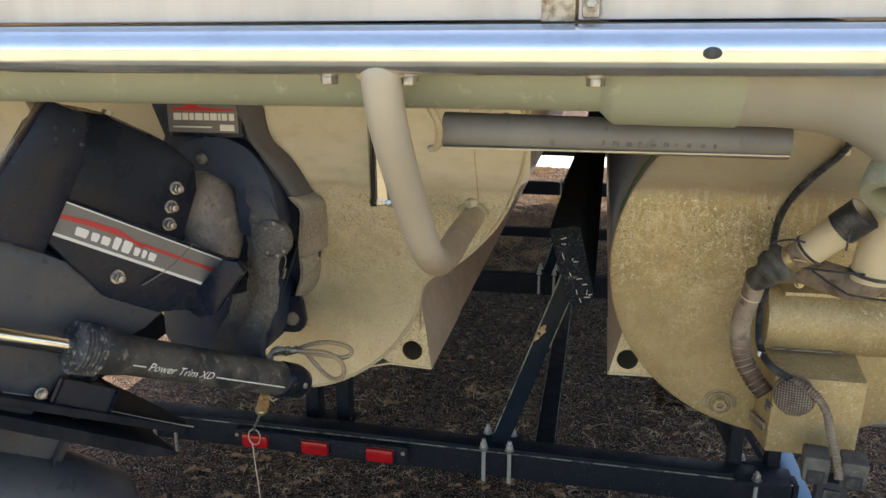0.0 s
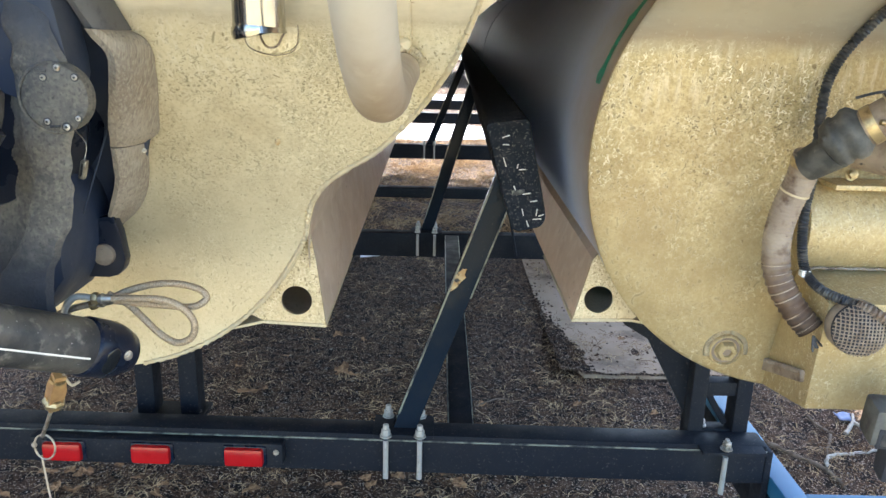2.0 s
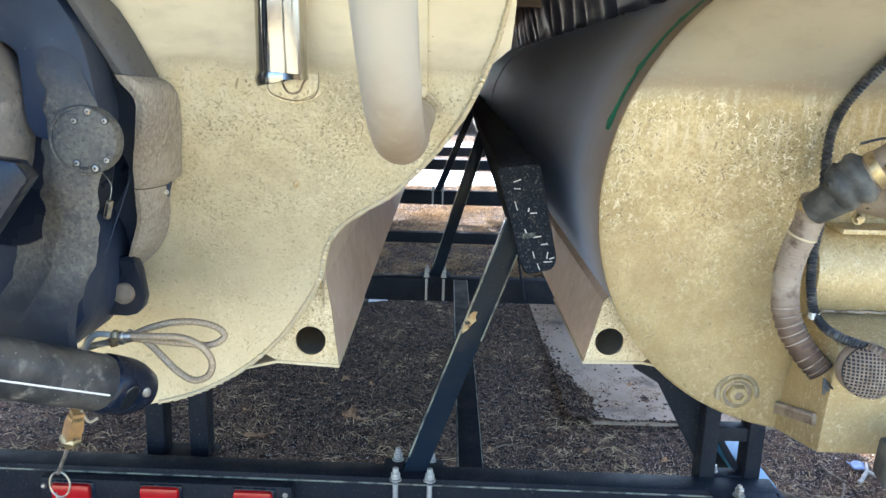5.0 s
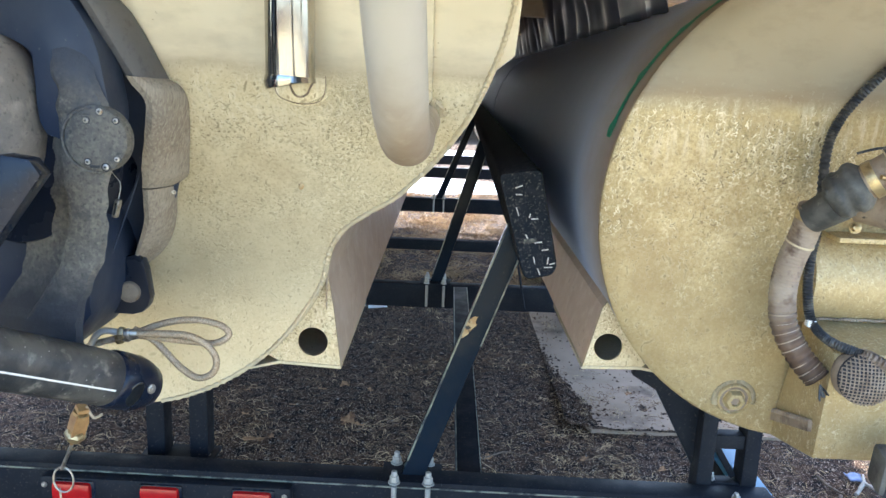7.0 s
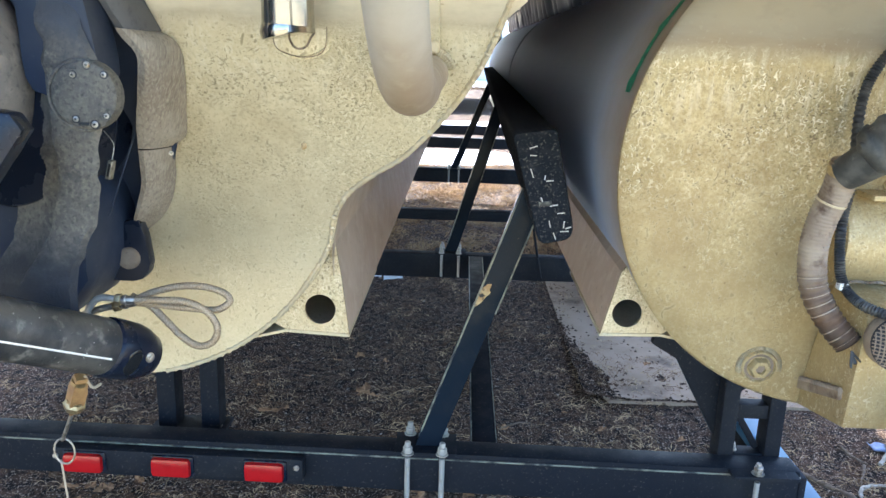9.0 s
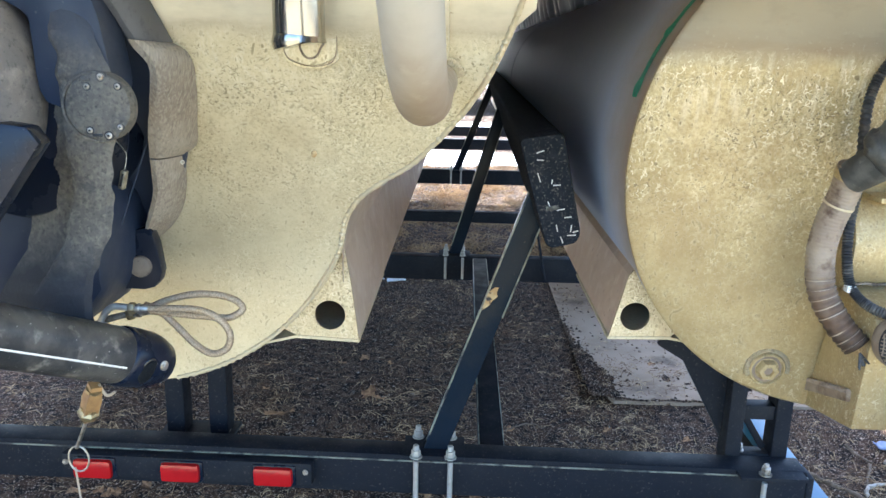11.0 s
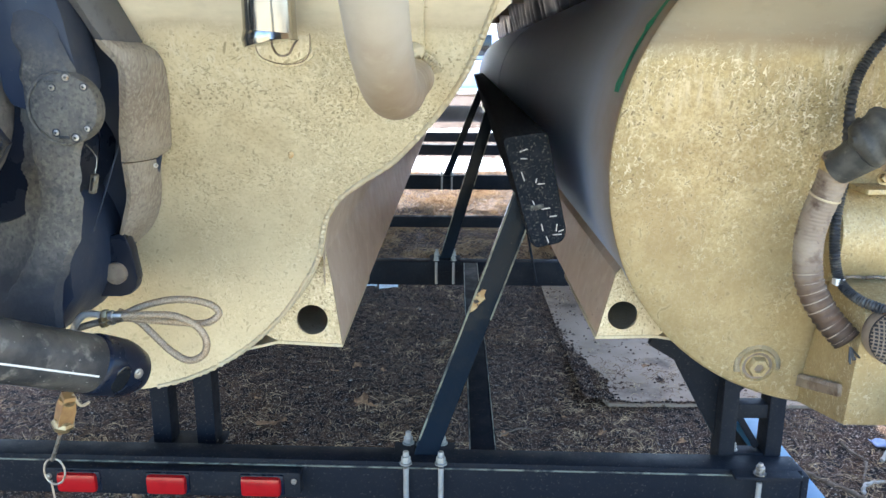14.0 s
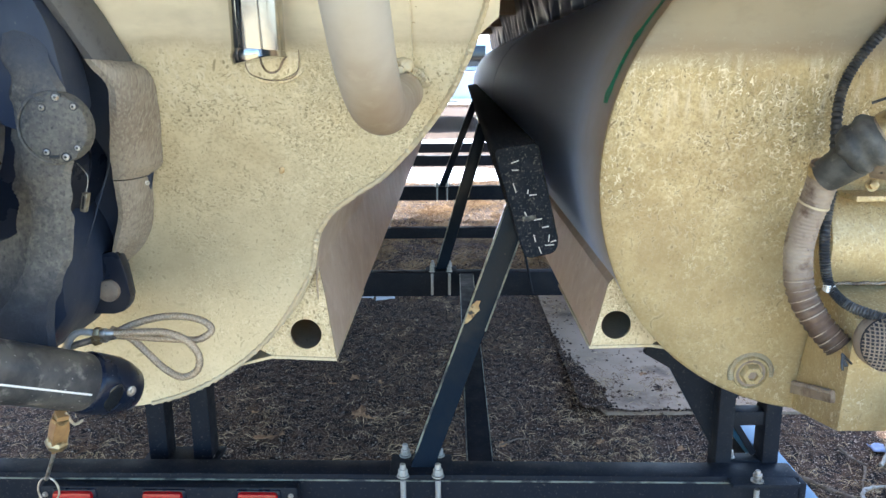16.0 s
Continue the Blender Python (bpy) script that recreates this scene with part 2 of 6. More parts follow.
GALV = material("bright galvanised bolt", (0.42, 0.41, 0.37), 0.45, 0.35, (((0.34, 0.32, 0.28), 90, 0.5, 0.7, 4, "noise"),), ((300, 0.3, "noise"),))
BLACK = material("black gloss paint", (0.008, 0.012, 0.024), 0.29, 0.0, (((0.015, 0.019, 0.032), 9, 0.45, 0.7, 6, "noise"), ((0.12, 0.115, 0.11), 300, 0.73, 0.83, 1, "noise")), ((90, 0.05, "noise"),), spec=0.24, rough_var=0.12)
TRAILER = material("black trailer enamel", (0.013, 0.015, 0.020), 0.62, 0.0, (((0.025, 0.026, 0.028), 7, 0.5, 0.75, 6, "noise"), ((0.085, 0.075, 0.06), 210, 0.60, 0.78, 4, "noise")), ((70, 0.06, "noise"),), spec=0.11, rough_var=0.13)
# bare navy casting above the silt line, its tint lifted to stand for haze
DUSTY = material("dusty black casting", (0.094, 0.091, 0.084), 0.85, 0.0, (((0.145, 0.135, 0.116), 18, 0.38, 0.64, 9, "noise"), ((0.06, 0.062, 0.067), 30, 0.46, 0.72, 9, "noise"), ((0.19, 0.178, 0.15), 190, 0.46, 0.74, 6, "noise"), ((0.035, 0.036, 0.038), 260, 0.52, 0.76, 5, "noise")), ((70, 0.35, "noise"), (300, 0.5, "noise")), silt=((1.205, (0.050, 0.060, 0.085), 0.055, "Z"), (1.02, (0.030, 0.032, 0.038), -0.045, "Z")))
MUD = material("dried silt on casting", (0.225, 0.19, 0.148), 0.9, 0.0, (((0.30, 0.262, 0.212), 20, 0.38, 0.62, 9, "noise"), ((0.36, 0.32, 0.26), 75, 0.46, 0.72, 5, "streak"), ((0.14, 0.122, 0.102), 60, 0.52, 0.80, 6, "streak"), ((0.11, 0.098, 0.085), 240, 0.60, 0.82, 4, "noise")), ((60, 0.4, "streak"), (240, 0.45, "noise")))
GREY_CASE = material("grey-brown housing", (0.27, 0.24, 0.21), 0.75, 0.0, (((0.17, 0.155, 0.14), 14, 0.38, 0.66, 9, "noise"), ((0.35, 0.31, 0.26), 60, 0.50, 0.74, 6, "noise"), ((0.06, 0.058, 0.058), 160, 0.56, 0.76, 5, "noise")), ((60, 0.25, "noise"), (260, 0.3, "noise")))
LEG = material("worn black leg paint", (0.058, 0.060, 0.068), 0.36, 0.0, (((0.085, 0.085, 0.09), 5, 0.42, 0.7, 7, "noise"), ((0.018, 0.019, 0.022), 60, 0.60, 0.74, 5, "noise"), ((0.17, 0.16, 0.15), 300, 0.72, 0.80, 2, "noise")), ((60, 0.08, "noise"),), spec=0.28, rough_var=0.14)
PVC = material("weathered grey-green pipe", (0.31, 0.33, 0.25), 0.5, 0.0, (((0.265, 0.28, 0.215), 6, 0.4, 0.7, 5, "noise"), ((0.44, 0.44, 0.36), 50, 0.6, 0.75, 4, "noise")), ((60, 0.06, "noise"),))
PVC_GREY = material("grey pipe", (0.31, 0.295, 0.25), 0.5, 0.0, (((0.25, 0.235, 0.20), 7, 0.4, 0.7, 5, "noise"),), ((60, 0.06, "noise"),))
PVC_DARK = material("dark grey conduit", (0.15, 0.145, 0.135), 0.5, 0.0, (((0.21, 0.205, 0.19), 8, 0.40, 0.7, 6, "noise"), ((0.09, 0.088, 0.085), 60, 0.6, 0.8, 5, "noise")), ((80, 0.08, "noise"),))
PVC_TAN = material("yellowed white pipe", (0.58, 0.50, 0.33), 0.45, 0.0, (((0.45, 0.36, 0.22), 14, 0.5, 0.7, 5, "noise"),), ((60, 0.05, "noise"),))
TAN_TUBE = material("dusty painted tube", (0.36, 0.285, 0.205), 0.5, 0.15, (((0.30, 0.235, 0.165), 9, 0.42, 0.66, 5, "noise"), ((0.42, 0.35, 0.26), 90, 0.55, 0.75, 4, "noise")), ((70, 0.06, "noise"),), rough_var=0.08, silt=((1.205, (0.47, 0.43, 0.35), 0.055, "Z"),))
HOSE = material("stained rubber hose", (0.235, 0.185, 0.135), 0.62, 0.0, (((0.34, 0.28, 0.21), 22, 0.45, 0.65, 5, "noise"), ((0.09, 0.055, 0.033), 28, 0.50, 0.66, 6, "noise"), ((0.045, 0.042, 0.038), 90, 0.66, 0.74, 4, "noise")), ((120, 0.3, "noise"),))
HOSE_MUD = material("stained rubber hose caked with mud", (0.27, 0.215, 0.16), 0.62, 0.0, (((0.37, 0.31, 0.235), 22, 0.45, 0.65, 5, "noise"), ((0.10, 0.062, 0.038), 34, 0.54, 0.68, 6, "noise"), ((0.045, 0.042, 0.038), 90, 0.66, 0.74, 4, "noise")), ((120, 0.35, "noise"),), silt=((0.968, (0.115, 0.070, 0.042), -0.06, "Z"), (0.925, (0.055, 0.036, 0.024), -0.03, "Z")))
COIL = material("pale worn hose coil", (0.38, 0.31, 0.23), 0.6, 0.0, (((0.13, 0.08, 0.05), 40, 0.46, 0.62, 4, "noise"),), ((200, 0.3, "noise"),))
RUBBER = material("dusty rubber", (0.045, 0.046, 0.044), 0.65, 0.0, (((0.12, 0.118, 0.105), 28, 0.42, 0.62, 7, "noise"), ((0.20, 0.19, 0.16), 80, 0.62, 0.74, 4, "noise")), ((70, 0.35, "noise"), (220, 0.3, "noise")))
LOOM = material("black cable loom", (0.022, 0.025, 0.031), 0.45, 0.0, (((0.10, 0.098, 0.09), 60, 0.48, 0.7, 4, "noise"),), spec=0.5)
BRAID = material("braided steel hose", (0.46, 0.365, 0.25), 0.42, 0.3, (((0.25, 0.19, 0.12), 900, 0.40, 0.62, 1, "noise"),), ((900, 0.5, "noise"),))
RED = material("red lens", (0.40, 0.010, 0.012), 0.18, 0.0, (((0.36, 0.008, 0.01), 40, 0.45, 0.6, 3, "noise"),), ((300, 0.05, "noise"),))
CARPET = material("black bunk carpet", (0.018, 0.022, 0.030), 0.95, 0.0, (((0.034, 0.038, 0.046), 60, 0.45, 0.75, 6, "noise"), ((0.16, 0.155, 0.135), 330, 0.57, 0.72, 3, "noise")), ((260, 0.9, "noise"), (700, 0.6, "noise")), spec=0.1)
BLUE_PAINT = material("blue frame rail enamel", (0.035, 0.155, 0.285), 0.42, 0.0, (((0.03, 0.125, 0.24), 9, 0.5, 0.75, 6, "noise"), ((0.20, 0.20, 0.18), 120, 0.70, 0.80, 4, "noise")), ((60, 0.02, "noise"),), spec=0.2)
SKIRT = material("brushed deck skirt", (0.55, 0.56, 0.58), 0.38, 0.7, (((0.45, 0.46, 0.48), 4, 0.4, 0.7, 5, "streak"),), ((60, 0.05, "streak"),))
FILM = material("pleated dark sheeting", (0.07, 0.085, 0.13), 0.28, 0.0, (((0.11, 0.13, 0.17), 9, 0.5, 0.75, 5, "noise"),), ((30, 0.2, "noise"),))
CRUST = material("black casting with white crust", (0.022, 0.024, 0.03), 0.75, 0.0, (((0.085, 0.083, 0.08), 45, 0.42, 0.66, 9, "noise"), ((0.36, 0.33, 0.28), 120, 0.54, 0.70, 8, "noise")), ((60, 1.0, "noise"), (220, 0.7, "noise")))
BARREL = material("scuffed black barrel", (0.028, 0.030, 0.033), 0.44, 0.0, (((0.085, 0.081, 0.073), 24, 0.44, 0.60, 10, "noise"), ((0.22, 0.205, 0.18), 60, 0.58, 0.72, 6, "noise"), ((0.45, 0.44, 0.42), 260, 0.70, 0.75, 2, "noise")), ((80, 0.2, "noise"), (300, 0.15, "noise")), rough_var=0.15)
NAVY = material("dull black casting paint", (0.021, 0.032, 0.062), 0.55, 0.0, (((0.038, 0.047, 0.07), 10, 0.45, 0.7, 7, "noise"), ((0.14, 0.135, 0.125), 140, 0.68, 0.82, 4, "noise")), ((80, 0.12, "noise"),), spec=0.35, rough_var=0.12)
STRUT = material("glossy black strut enamel", (0.012, 0.018, 0.028), 0.14, 0.0, (((0.022, 0.026, 0.03), 7, 0.5, 0.75, 6, "noise"), ((0.13, 0.115, 0.09), 170, 0.70, 0.80, 3, "noise")), ((26, 1.0, "noise"), (60, 0.1, "noise")), spec=0.09)
RUST = material("bare rusty scuff", (0.38, 0.25, 0.11), 0.7, 0.0, (((0.50, 0.40, 0.22), 60, 0.45, 0.62, 5, "noise"), ((0.03, 0.03, 0.03), 90, 0.56, 0.64, 5, "noise")), ((120, 0.3, "noise"),))
EDGE_PALE = material("worn pale edge with painted reflection", (0.24, 0.25, 0.19), 0.4, 0.0, (((0.02, 0.024, 0.028), 30, 0.45, 0.6, 6, "noise"),))
RIM = material("faded grey rim paint", (0.085, 0.085, 0.09), 0.6, 0.0, (((0.105, 0.10, 0.10), 8, 0.4, 0.7, 7, "noise"), ((0.05, 0.05, 0.055), 120, 0.55, 0.8, 5, "noise")), ((120, 0.1, "noise"),))
RAIL = material("satin aluminium rail", (0.80, 0.79, 0.75), 0.17, 0.85, (((0.68, 0.67, 0.64), 20, 0.5, 0.75, 6, "noise"),), ((60, 0.03, "noise"),), rough_var=0.05)
RAM_STEEL = material("stained polished ram", (0.42, 0.40, 0.36), 0.14, 1.0, (((0.30, 0.28, 0.24), 40, 0.5, 0.75, 5, "noise"),), ((50, 0.03, "noise"),), rough_var=0.06)
DULL = material("sun-bleached black plate", (0.014, 0.016, 0.020), 0.65, 0.0, (((0.03, 0.03, 0.032), 20, 0.45, 0.7, 6, "noise"), ((0.13, 0.125, 0.12), 260, 0.70, 0.80, 3, "noise")), ((120, 0.1, "noise"),), spec=0.06)
PRINT = material("faded dark print", (0.085, 0.082, 0.078), 0.5, 0.0, (((0.15, 0.145, 0.135), 200, 0.45, 0.6, 3, "noise"),))
SCRAP = material("faded blue plastic", (0.13, 0.17, 0.30), 0.5, 0.0, (((0.20, 0.22, 0.30), 90, 0.45, 0.6, 4, "noise"),))
BONE = material("bleached wood", (0.44, 0.385, 0.31), 0.8, 0.0, (((0.27, 0.22, 0.165), 60, 0.45, 0.7, 5, "noise"),), ((120, 0.3, "noise"),), spec=0.2)
ROOT = material("weathered root bark", (0.22, 0.165, 0.115), 0.9, 0.0, (((0.10, 0.07, 0.045), 40, 0.4, 0.65, 6, "noise"),), ((120, 0.5, "noise"),), spec=0.1)
STAPLE = material("galvanised staple", (0.72, 0.72, 0.70), 0.5, 0.2, (((0.5, 0.48, 0.44), 300, 0.45, 0.6, 2, "noise"),))
BRASS = material("tarnished clamp band", (0.50, 0.40, 0.22), 0.4, 0.8, (((0.22, 0.165, 0.09), 70, 0.45, 0.65, 5, "noise"),), ((200, 0.2, "noise"),))
WHITE_INK = material("white print", (0.75, 0.74, 0.70), 0.5)
RED_INK = material("red print", (0.45, 0.03, 0.03), 0.4)
GREY_INK = material("grey print", (0.16, 0.155, 0.15), 0.35)
GREEN = material("green tape", (0.012, 0.30, 0.18), 0.5, 0.0, (((0.02, 0.12, 0.10), 50, 0.5, 0.65, 4, "noise"), ((0.09, 0.11, 0.15), 40, 0.62, 0.68, 5, "noise")), ((200, 0.4, "noise"),))
LAWN = material("dry winter lawn", (0.42, 0.34, 0.20), 0.9, 0.0, (((0.34, 0.28, 0.15), 2, 0.4, 0.65, 8, "noise"), ((0.50, 0.41, 0.26), 30, 0.5, 0.7, 6, "noise")), ((40, 0.8, "noise"),), spec=0.2)
DIRT = material("damp soil", (0.055, 0.030, 0.017), 0.95, 0.0, (((0.095, 0.057, 0.033), 5, 0.42, 0.62, 8, "noise"), ((0.018, 0.013, 0.010), 30, 0.46, 0.57, 9, "noise"), ((0.46, 0.34, 0.24), 170, 0.565, 0.63, 5, "noise"), ((0.012, 0.010, 0.008), 110, 0.57, 0.66, 5, "noise")), ((25, 0.8, "noise"), (120, 1.0, "noise"), (400, 0.8, "noise")), spec=0.1)
STRAW = material("dry roots and straw", (0.62, 0.43, 0.23), 0.9, 0.0, (((0.13, 0.072, 0.036), 18, 0.40, 0.54, 3, "noise"),), spec=0.1)
GRASS = material("matted dry grass", (0.46, 0.30, 0.15), 0.9, 0.0, (((0.24, 0.14, 0.065), 9, 0.42, 0.6, 4, "noise"), ((0.62, 0.47, 0.28), 60, 0.55, 0.7, 2, "noise")), spec=0.1)
LEAF = material("dead leaf", (0.44, 0.25, 0.12), 0.9, 0.0, (((0.15, 0.085, 0.045), 1.5, 0.4, 0.65, 5, "noise"),), spec=0.1)
STONE = material("small stones", (0.12, 0.08, 0.052), 0.95, 0.0, (((0.42, 0.36, 0.29), 30, 0.56, 0.68, 4, "noise"), ((0.05, 0.038, 0.028), 22, 0.52, 0.62, 3, "noise")), spec=0.1)
PLY = material("weathered plywood", (0.42, 0.30, 0.20), 0.9, 0.0, (((0.34, 0.245, 0.16), 6, 0.40, 0.65, 8, "noise"), ((0.16, 0.115, 0.078), 3.2, 0.53, 0.66, 10, "noise"), ((0.42, 0.33, 0.23), 60, 0.60, 0.75, 5, "noise")), ((60, 0.3, "noise"),), spec=0.1)
SNOW = material("old snow", (0.80, 0.81, 0.83), 0.7, 0.0, (((0.62, 0.60, 0.57), 4, 0.5, 0.75, 6, "noise"),), ((20, 0.5, "noise"),))
WOOD_TAN = material("worn amber plastic", (0.36, 0.22, 0.09), 0.4, 0.0, (((0.22, 0.12, 0.05), 60, 0.4, 0.7, 4, "noise"),))
ROPE = material("frayed string", (0.45, 0.36, 0.25), 0.8)
TRUCK = material("white truck paint", (0.70, 0.71, 0.72), 0.25)
GLASS_DARK = material("dark glass", (0.01, 0.012, 0.014), 0.05)


# ---- builders ----
def part(name, bm, mat, parent=None, label="", sharp=38, smooth=True):
    me = bpy.data.meshes.new(name)
    bmesh.ops.recalc_face_normals(bm, faces=bm.faces)
    bm.to_mesh(me)
    bm.free()
    if smooth:
        for p in me.polygons:
            p.use_smooth = True
        me.set_sharp_from_angle(angle=radians(sharp))
    me.materials.append(mat)
    ob = new(name, me)
    if parent:
        ob.parent = parent
    if label:
        ob["label"] = label
    return ob


def thing(name, label, category, group="", kind=""):
    return tagged(new(name), label, category, group, kind)


def box(lo, hi, bevel=0.003, bm=None, m=None):
    bm = bm or bmesh.new()
    lo, hi = Vector(lo), Vector(hi)
    r = bmesh.ops.create_cube(bm, size=1.0)
    mid, size = (lo + hi) / 2, hi - lo
    for v in r["verts"]:
        v.co = Vector((v.co.x * size.x + mid.x, v.co.y * size.y + mid.y, v.co.z * size.z + mid.z))
        if m is not None:
            v.co = m @ v.co
    if bevel:
        es = list({e for v in r["verts"] for e in v.link_edges})
        bmesh.ops.bevel(bm, geom=es, offset=bevel, segments=2, affect="EDGES", profile=0.6)
    return bm


def frame_along(d):
    d = d.normalized()
    up = Vector((0, 0, 1)) if abs(d.z) < 0.9 else Vector((0, 1, 0))
    a = d.cross(up).normalized()
    return a, a.cross(d).normalized()


def rings(path, radii, sides=24, caps=True, bm=None):
    """A skin over circles along a path of points; radii is one number or one for each point."""
    bm = bm or bmesh.new()
    path = [Vector(p) for p in path]
    if not isinstance(radii, (list, tuple)):
        radii = [radii] * len(path)
    loops, a = [], None
    for i, p in enumerate(path):
        d = (path[min(i + 1, len(path) - 1)] - path[max(i - 1, 0)])
        if d.length < 1e-9:
            d = path[-1] - path[0]
        d.normalize()
        if a is None:
            a, _ = frame_along(d)
        a = (a - d * a.dot(d)).normalized()
        c = d.cross(a)
        loops.append([bm.verts.new(p + radii[i] * (math.cos(q) * a + math.sin(q) * c)) for q in [2 * math.pi * k / sides for k in range(sides)]])
    for l0, l1 in zip(loops, loops[1:]):
        for k in range(sides):
            bm.faces.new((l0[k], l0[(k + 1) % sides], l1[(k + 1) % sides], l1[k]))
    if caps:
        bm.faces.new(loops[0][::-1])
        bm.faces.new(loops[-1])
    return bm


def spline(points, n=10, closed=False):
    pts = [Vector(p) for p in points]
    out, k = [], len(pts)
    for i in range(k if closed else k - 1):
        if closed:
            p0, p1, p2, p3 = pts[i - 1], pts[i], pts[(i + 1) % k], pts[(i + 2) % k]
        else:
            p0, p1, p2, p3 = pts[max(i - 1, 0)], pts[i], pts[i + 1], pts[min(i + 2, k - 1)]
        for j in range(n):
            t = j / n
            out.append(0.5 * ((2 * p1) + (p2 - p0) * t + (2 * p0 - 5 * p1 + 4 * p2 - p3) * t * t + (3 * p1 - p0 - 3 * p2 + p3) * t ** 3))
    out.append(pts[0].copy() if closed else pts[-1].copy())
    return out


def tube(points, r, n=10, sides=20, bm=None):
    return rings(spline(points, n), r, sides, True, bm)


def rod(p, q, r, sides=20, bevel=0.0, bm=None):
    p, q = Vector(p), Vector(q)
    if not bevel:
        return rings([p, q], r, sides, True, bm)
    d = (q - p).normalized()
    path = [p, p + d * bevel * 0.3, p + d * bevel, q - d * bevel, q - d * bevel * 0.3, q]
    return rings(path, [r - bevel, r - bevel * 0.3, r, r, r - bevel * 0.3, r - bevel], sides, True, bm)


def prism(outline, y0, y1, bevel=0.0, bm=None, axis="y", m=None):
    """A polygon of (x, z) pushed along y (or of (y, z) along x)."""
    bm = bm or bmesh.new()
    put = (lambda a, b, t: Vector((a, t, b))) if axis == "y" else (lambda a, b, t: Vector((t, a, b)))
    if m is not None:
        raw = put
        put = lambda a, b, t: m @ raw(a, b, t)
    f = bm.faces.new([bm.verts.new(put(a, b, y0)) for a, b in outline])
    r = bmesh.ops.extrude_face_region(bm, geom=[f])
    vs = [v for v in r["geom"] if isinstance(v, bmesh.types.BMVert)]
    d = put(0, 0, y1) - put(0, 0, y0)
    for v in vs:
        v.co += d
    if bevel:
        es = [e for e in bm.edges if any(v in vs for v in e.verts) or e in f.edges]
        bmesh.ops.bevel(bm, geom=list(set(es)), offset=bevel, segments=2, affect="EDGES", profile=0.6)
    return bm


def holed(outline, holes, y0, y1, bm=None):
    """A flat plate with round holes, pushed along y."""
    bm = bm or bmesh.new()
    edges = []
    loops = [outline] + [[(cx + r * math.cos(k * math.tau / 28), cz + r * math.sin(k * math.tau / 28)) for k in range(28)] for cx, cz, r in holes]
    for loop in loops:
        vs = [bm.verts.new((x, y0, z)) for x, z in loop]
        edges += [bm.edges.new((vs[k], vs[(k + 1) % len(vs)])) for k in range(len(vs))]
    r = bmesh.ops.triangle_fill(bm, use_beauty=True, edges=edges)
    faces = [g for g in r["geom"] if isinstance(g, bmesh.types.BMFace)]
    r = bmesh.ops.extrude_face_region(bm, geom=faces)
    for v in r["geom"]:
        if isinstance(v, bmesh.types.BMVert):
            v.co.y += y1 - y0
    return bm


def nut(p, d, r=0.008, h=0.008, stud=0.012, stud_r=0.0045, bm=None):
    """A hexagon nut with a washer and the end of its bolt, pointing along d."""
    bm = bm or bmesh.new()
    p, d = Vector(p), Vector(d).normalized()
    rod(p, p + d * 0.002, r * 1.45, 20, 0.0, bm)
    rod(p + d * 0.002, p + d * (0.002 + h), r * 1.1, 6, 0.0012, bm)
    if stud:
        rod(p + d * h, p + d * (h + stud), stud_r, 12, 0.0008, bm)
    return bm


def blob(c, radii, seg=24, bm=None, m=None):
    bm = bm or bmesh.new()
    r = bmesh.ops.create_uvsphere(bm, u_segments=seg, v_segments=seg // 2, radius=1)
    for v in r["verts"]:
        q = Vector((v.co.x * radii[0], v.co.y * radii[1], v.co.z * radii[2]))
        v.co = (m @ q if m is not None else q) + Vector(c)
    return bm


def lathe(c, d, prof, n=40, bm=None):
    """A turned shape round the axis d through c; prof: (height, radius)."""
    bm = bm or bmesh.new()
    a, b = frame_along(d)
    d = d.normalized()
    loops = [[bm.verts.new(c + d * h + r * (math.cos(k * math.tau / n) * a + math.sin(k * math.tau / n) * b)) for k in range(n)] for h, r in prof]
    for l0, l1 in zip(loops, loops[1:]):
        for k in range(n):
            bm.faces.new((l0[k], l0[(k + 1) % n], l1[(k + 1) % n], l1[k]))
    bm.faces.new(loops[0][::-1])
    bm.faces.new(loops[-1])
    return bm


def bead(points, r, seed, bm=None):
    """A rippled weld along a path."""
    rnd = random.Random(seed)
    pts = spline(points, 14)
    radii = [r * (0.8 + 0.2 * math.sin(i * 1.3) + 0.35 * rnd.random()) for i in range(len(pts))]
    return rings(pts, radii, 8, True, bm)


def lerp(x, xs, ys):
    return float(np.interp(x, xs, ys))


# ---- ground ----
def ground_height(x, y):
    near = 1.0 if -3 < x < 4 and -3 < y < 9 else 0.0
    h = 0.018 * noise.noise((x * 1.3, y * 1.3, 0)) + near * (0.012 * noise.noise((x * 6, y * 6, 3)) + 0.006 * noise.noise((x * 19, y * 19, 7)))
    return h


def make_ground():
    xs = sorted({round(v, 3) for v in [*np.arange(-1.6, 1.8, 0.03), *np.arange(-6, 6, 0.4), *np.arange(-60, 61, 6), -900, -300, 300, 900]})
    ys = sorted({round(v, 3) for v in [*np.arange(-0.2, 4.6, 0.03), *np.arange(-6, 12, 0.4), *np.arange(-60, 91, 6), -900, -300, 300, 900, 1500]})
    verts = [(x, y, ground_height(x, y)) for y in ys for x in xs]
    n = len(xs)
    faces = [(j * n + i, j * n + i + 1, (j + 1) * n + i + 1, (j + 1) * n + i) for j in range(len(ys) - 1) for i in range(n - 1)]
    me = bpy.data.meshes.new("ground")
    me.from_pydata(verts, [], faces)
    for p in me.polygons:
        p.use_smooth = True
    me.materials.append(DIRT)
    return tagged(new("ground", me), "dark damp soil under the trailer", "ground", kind="structure")


make_ground()


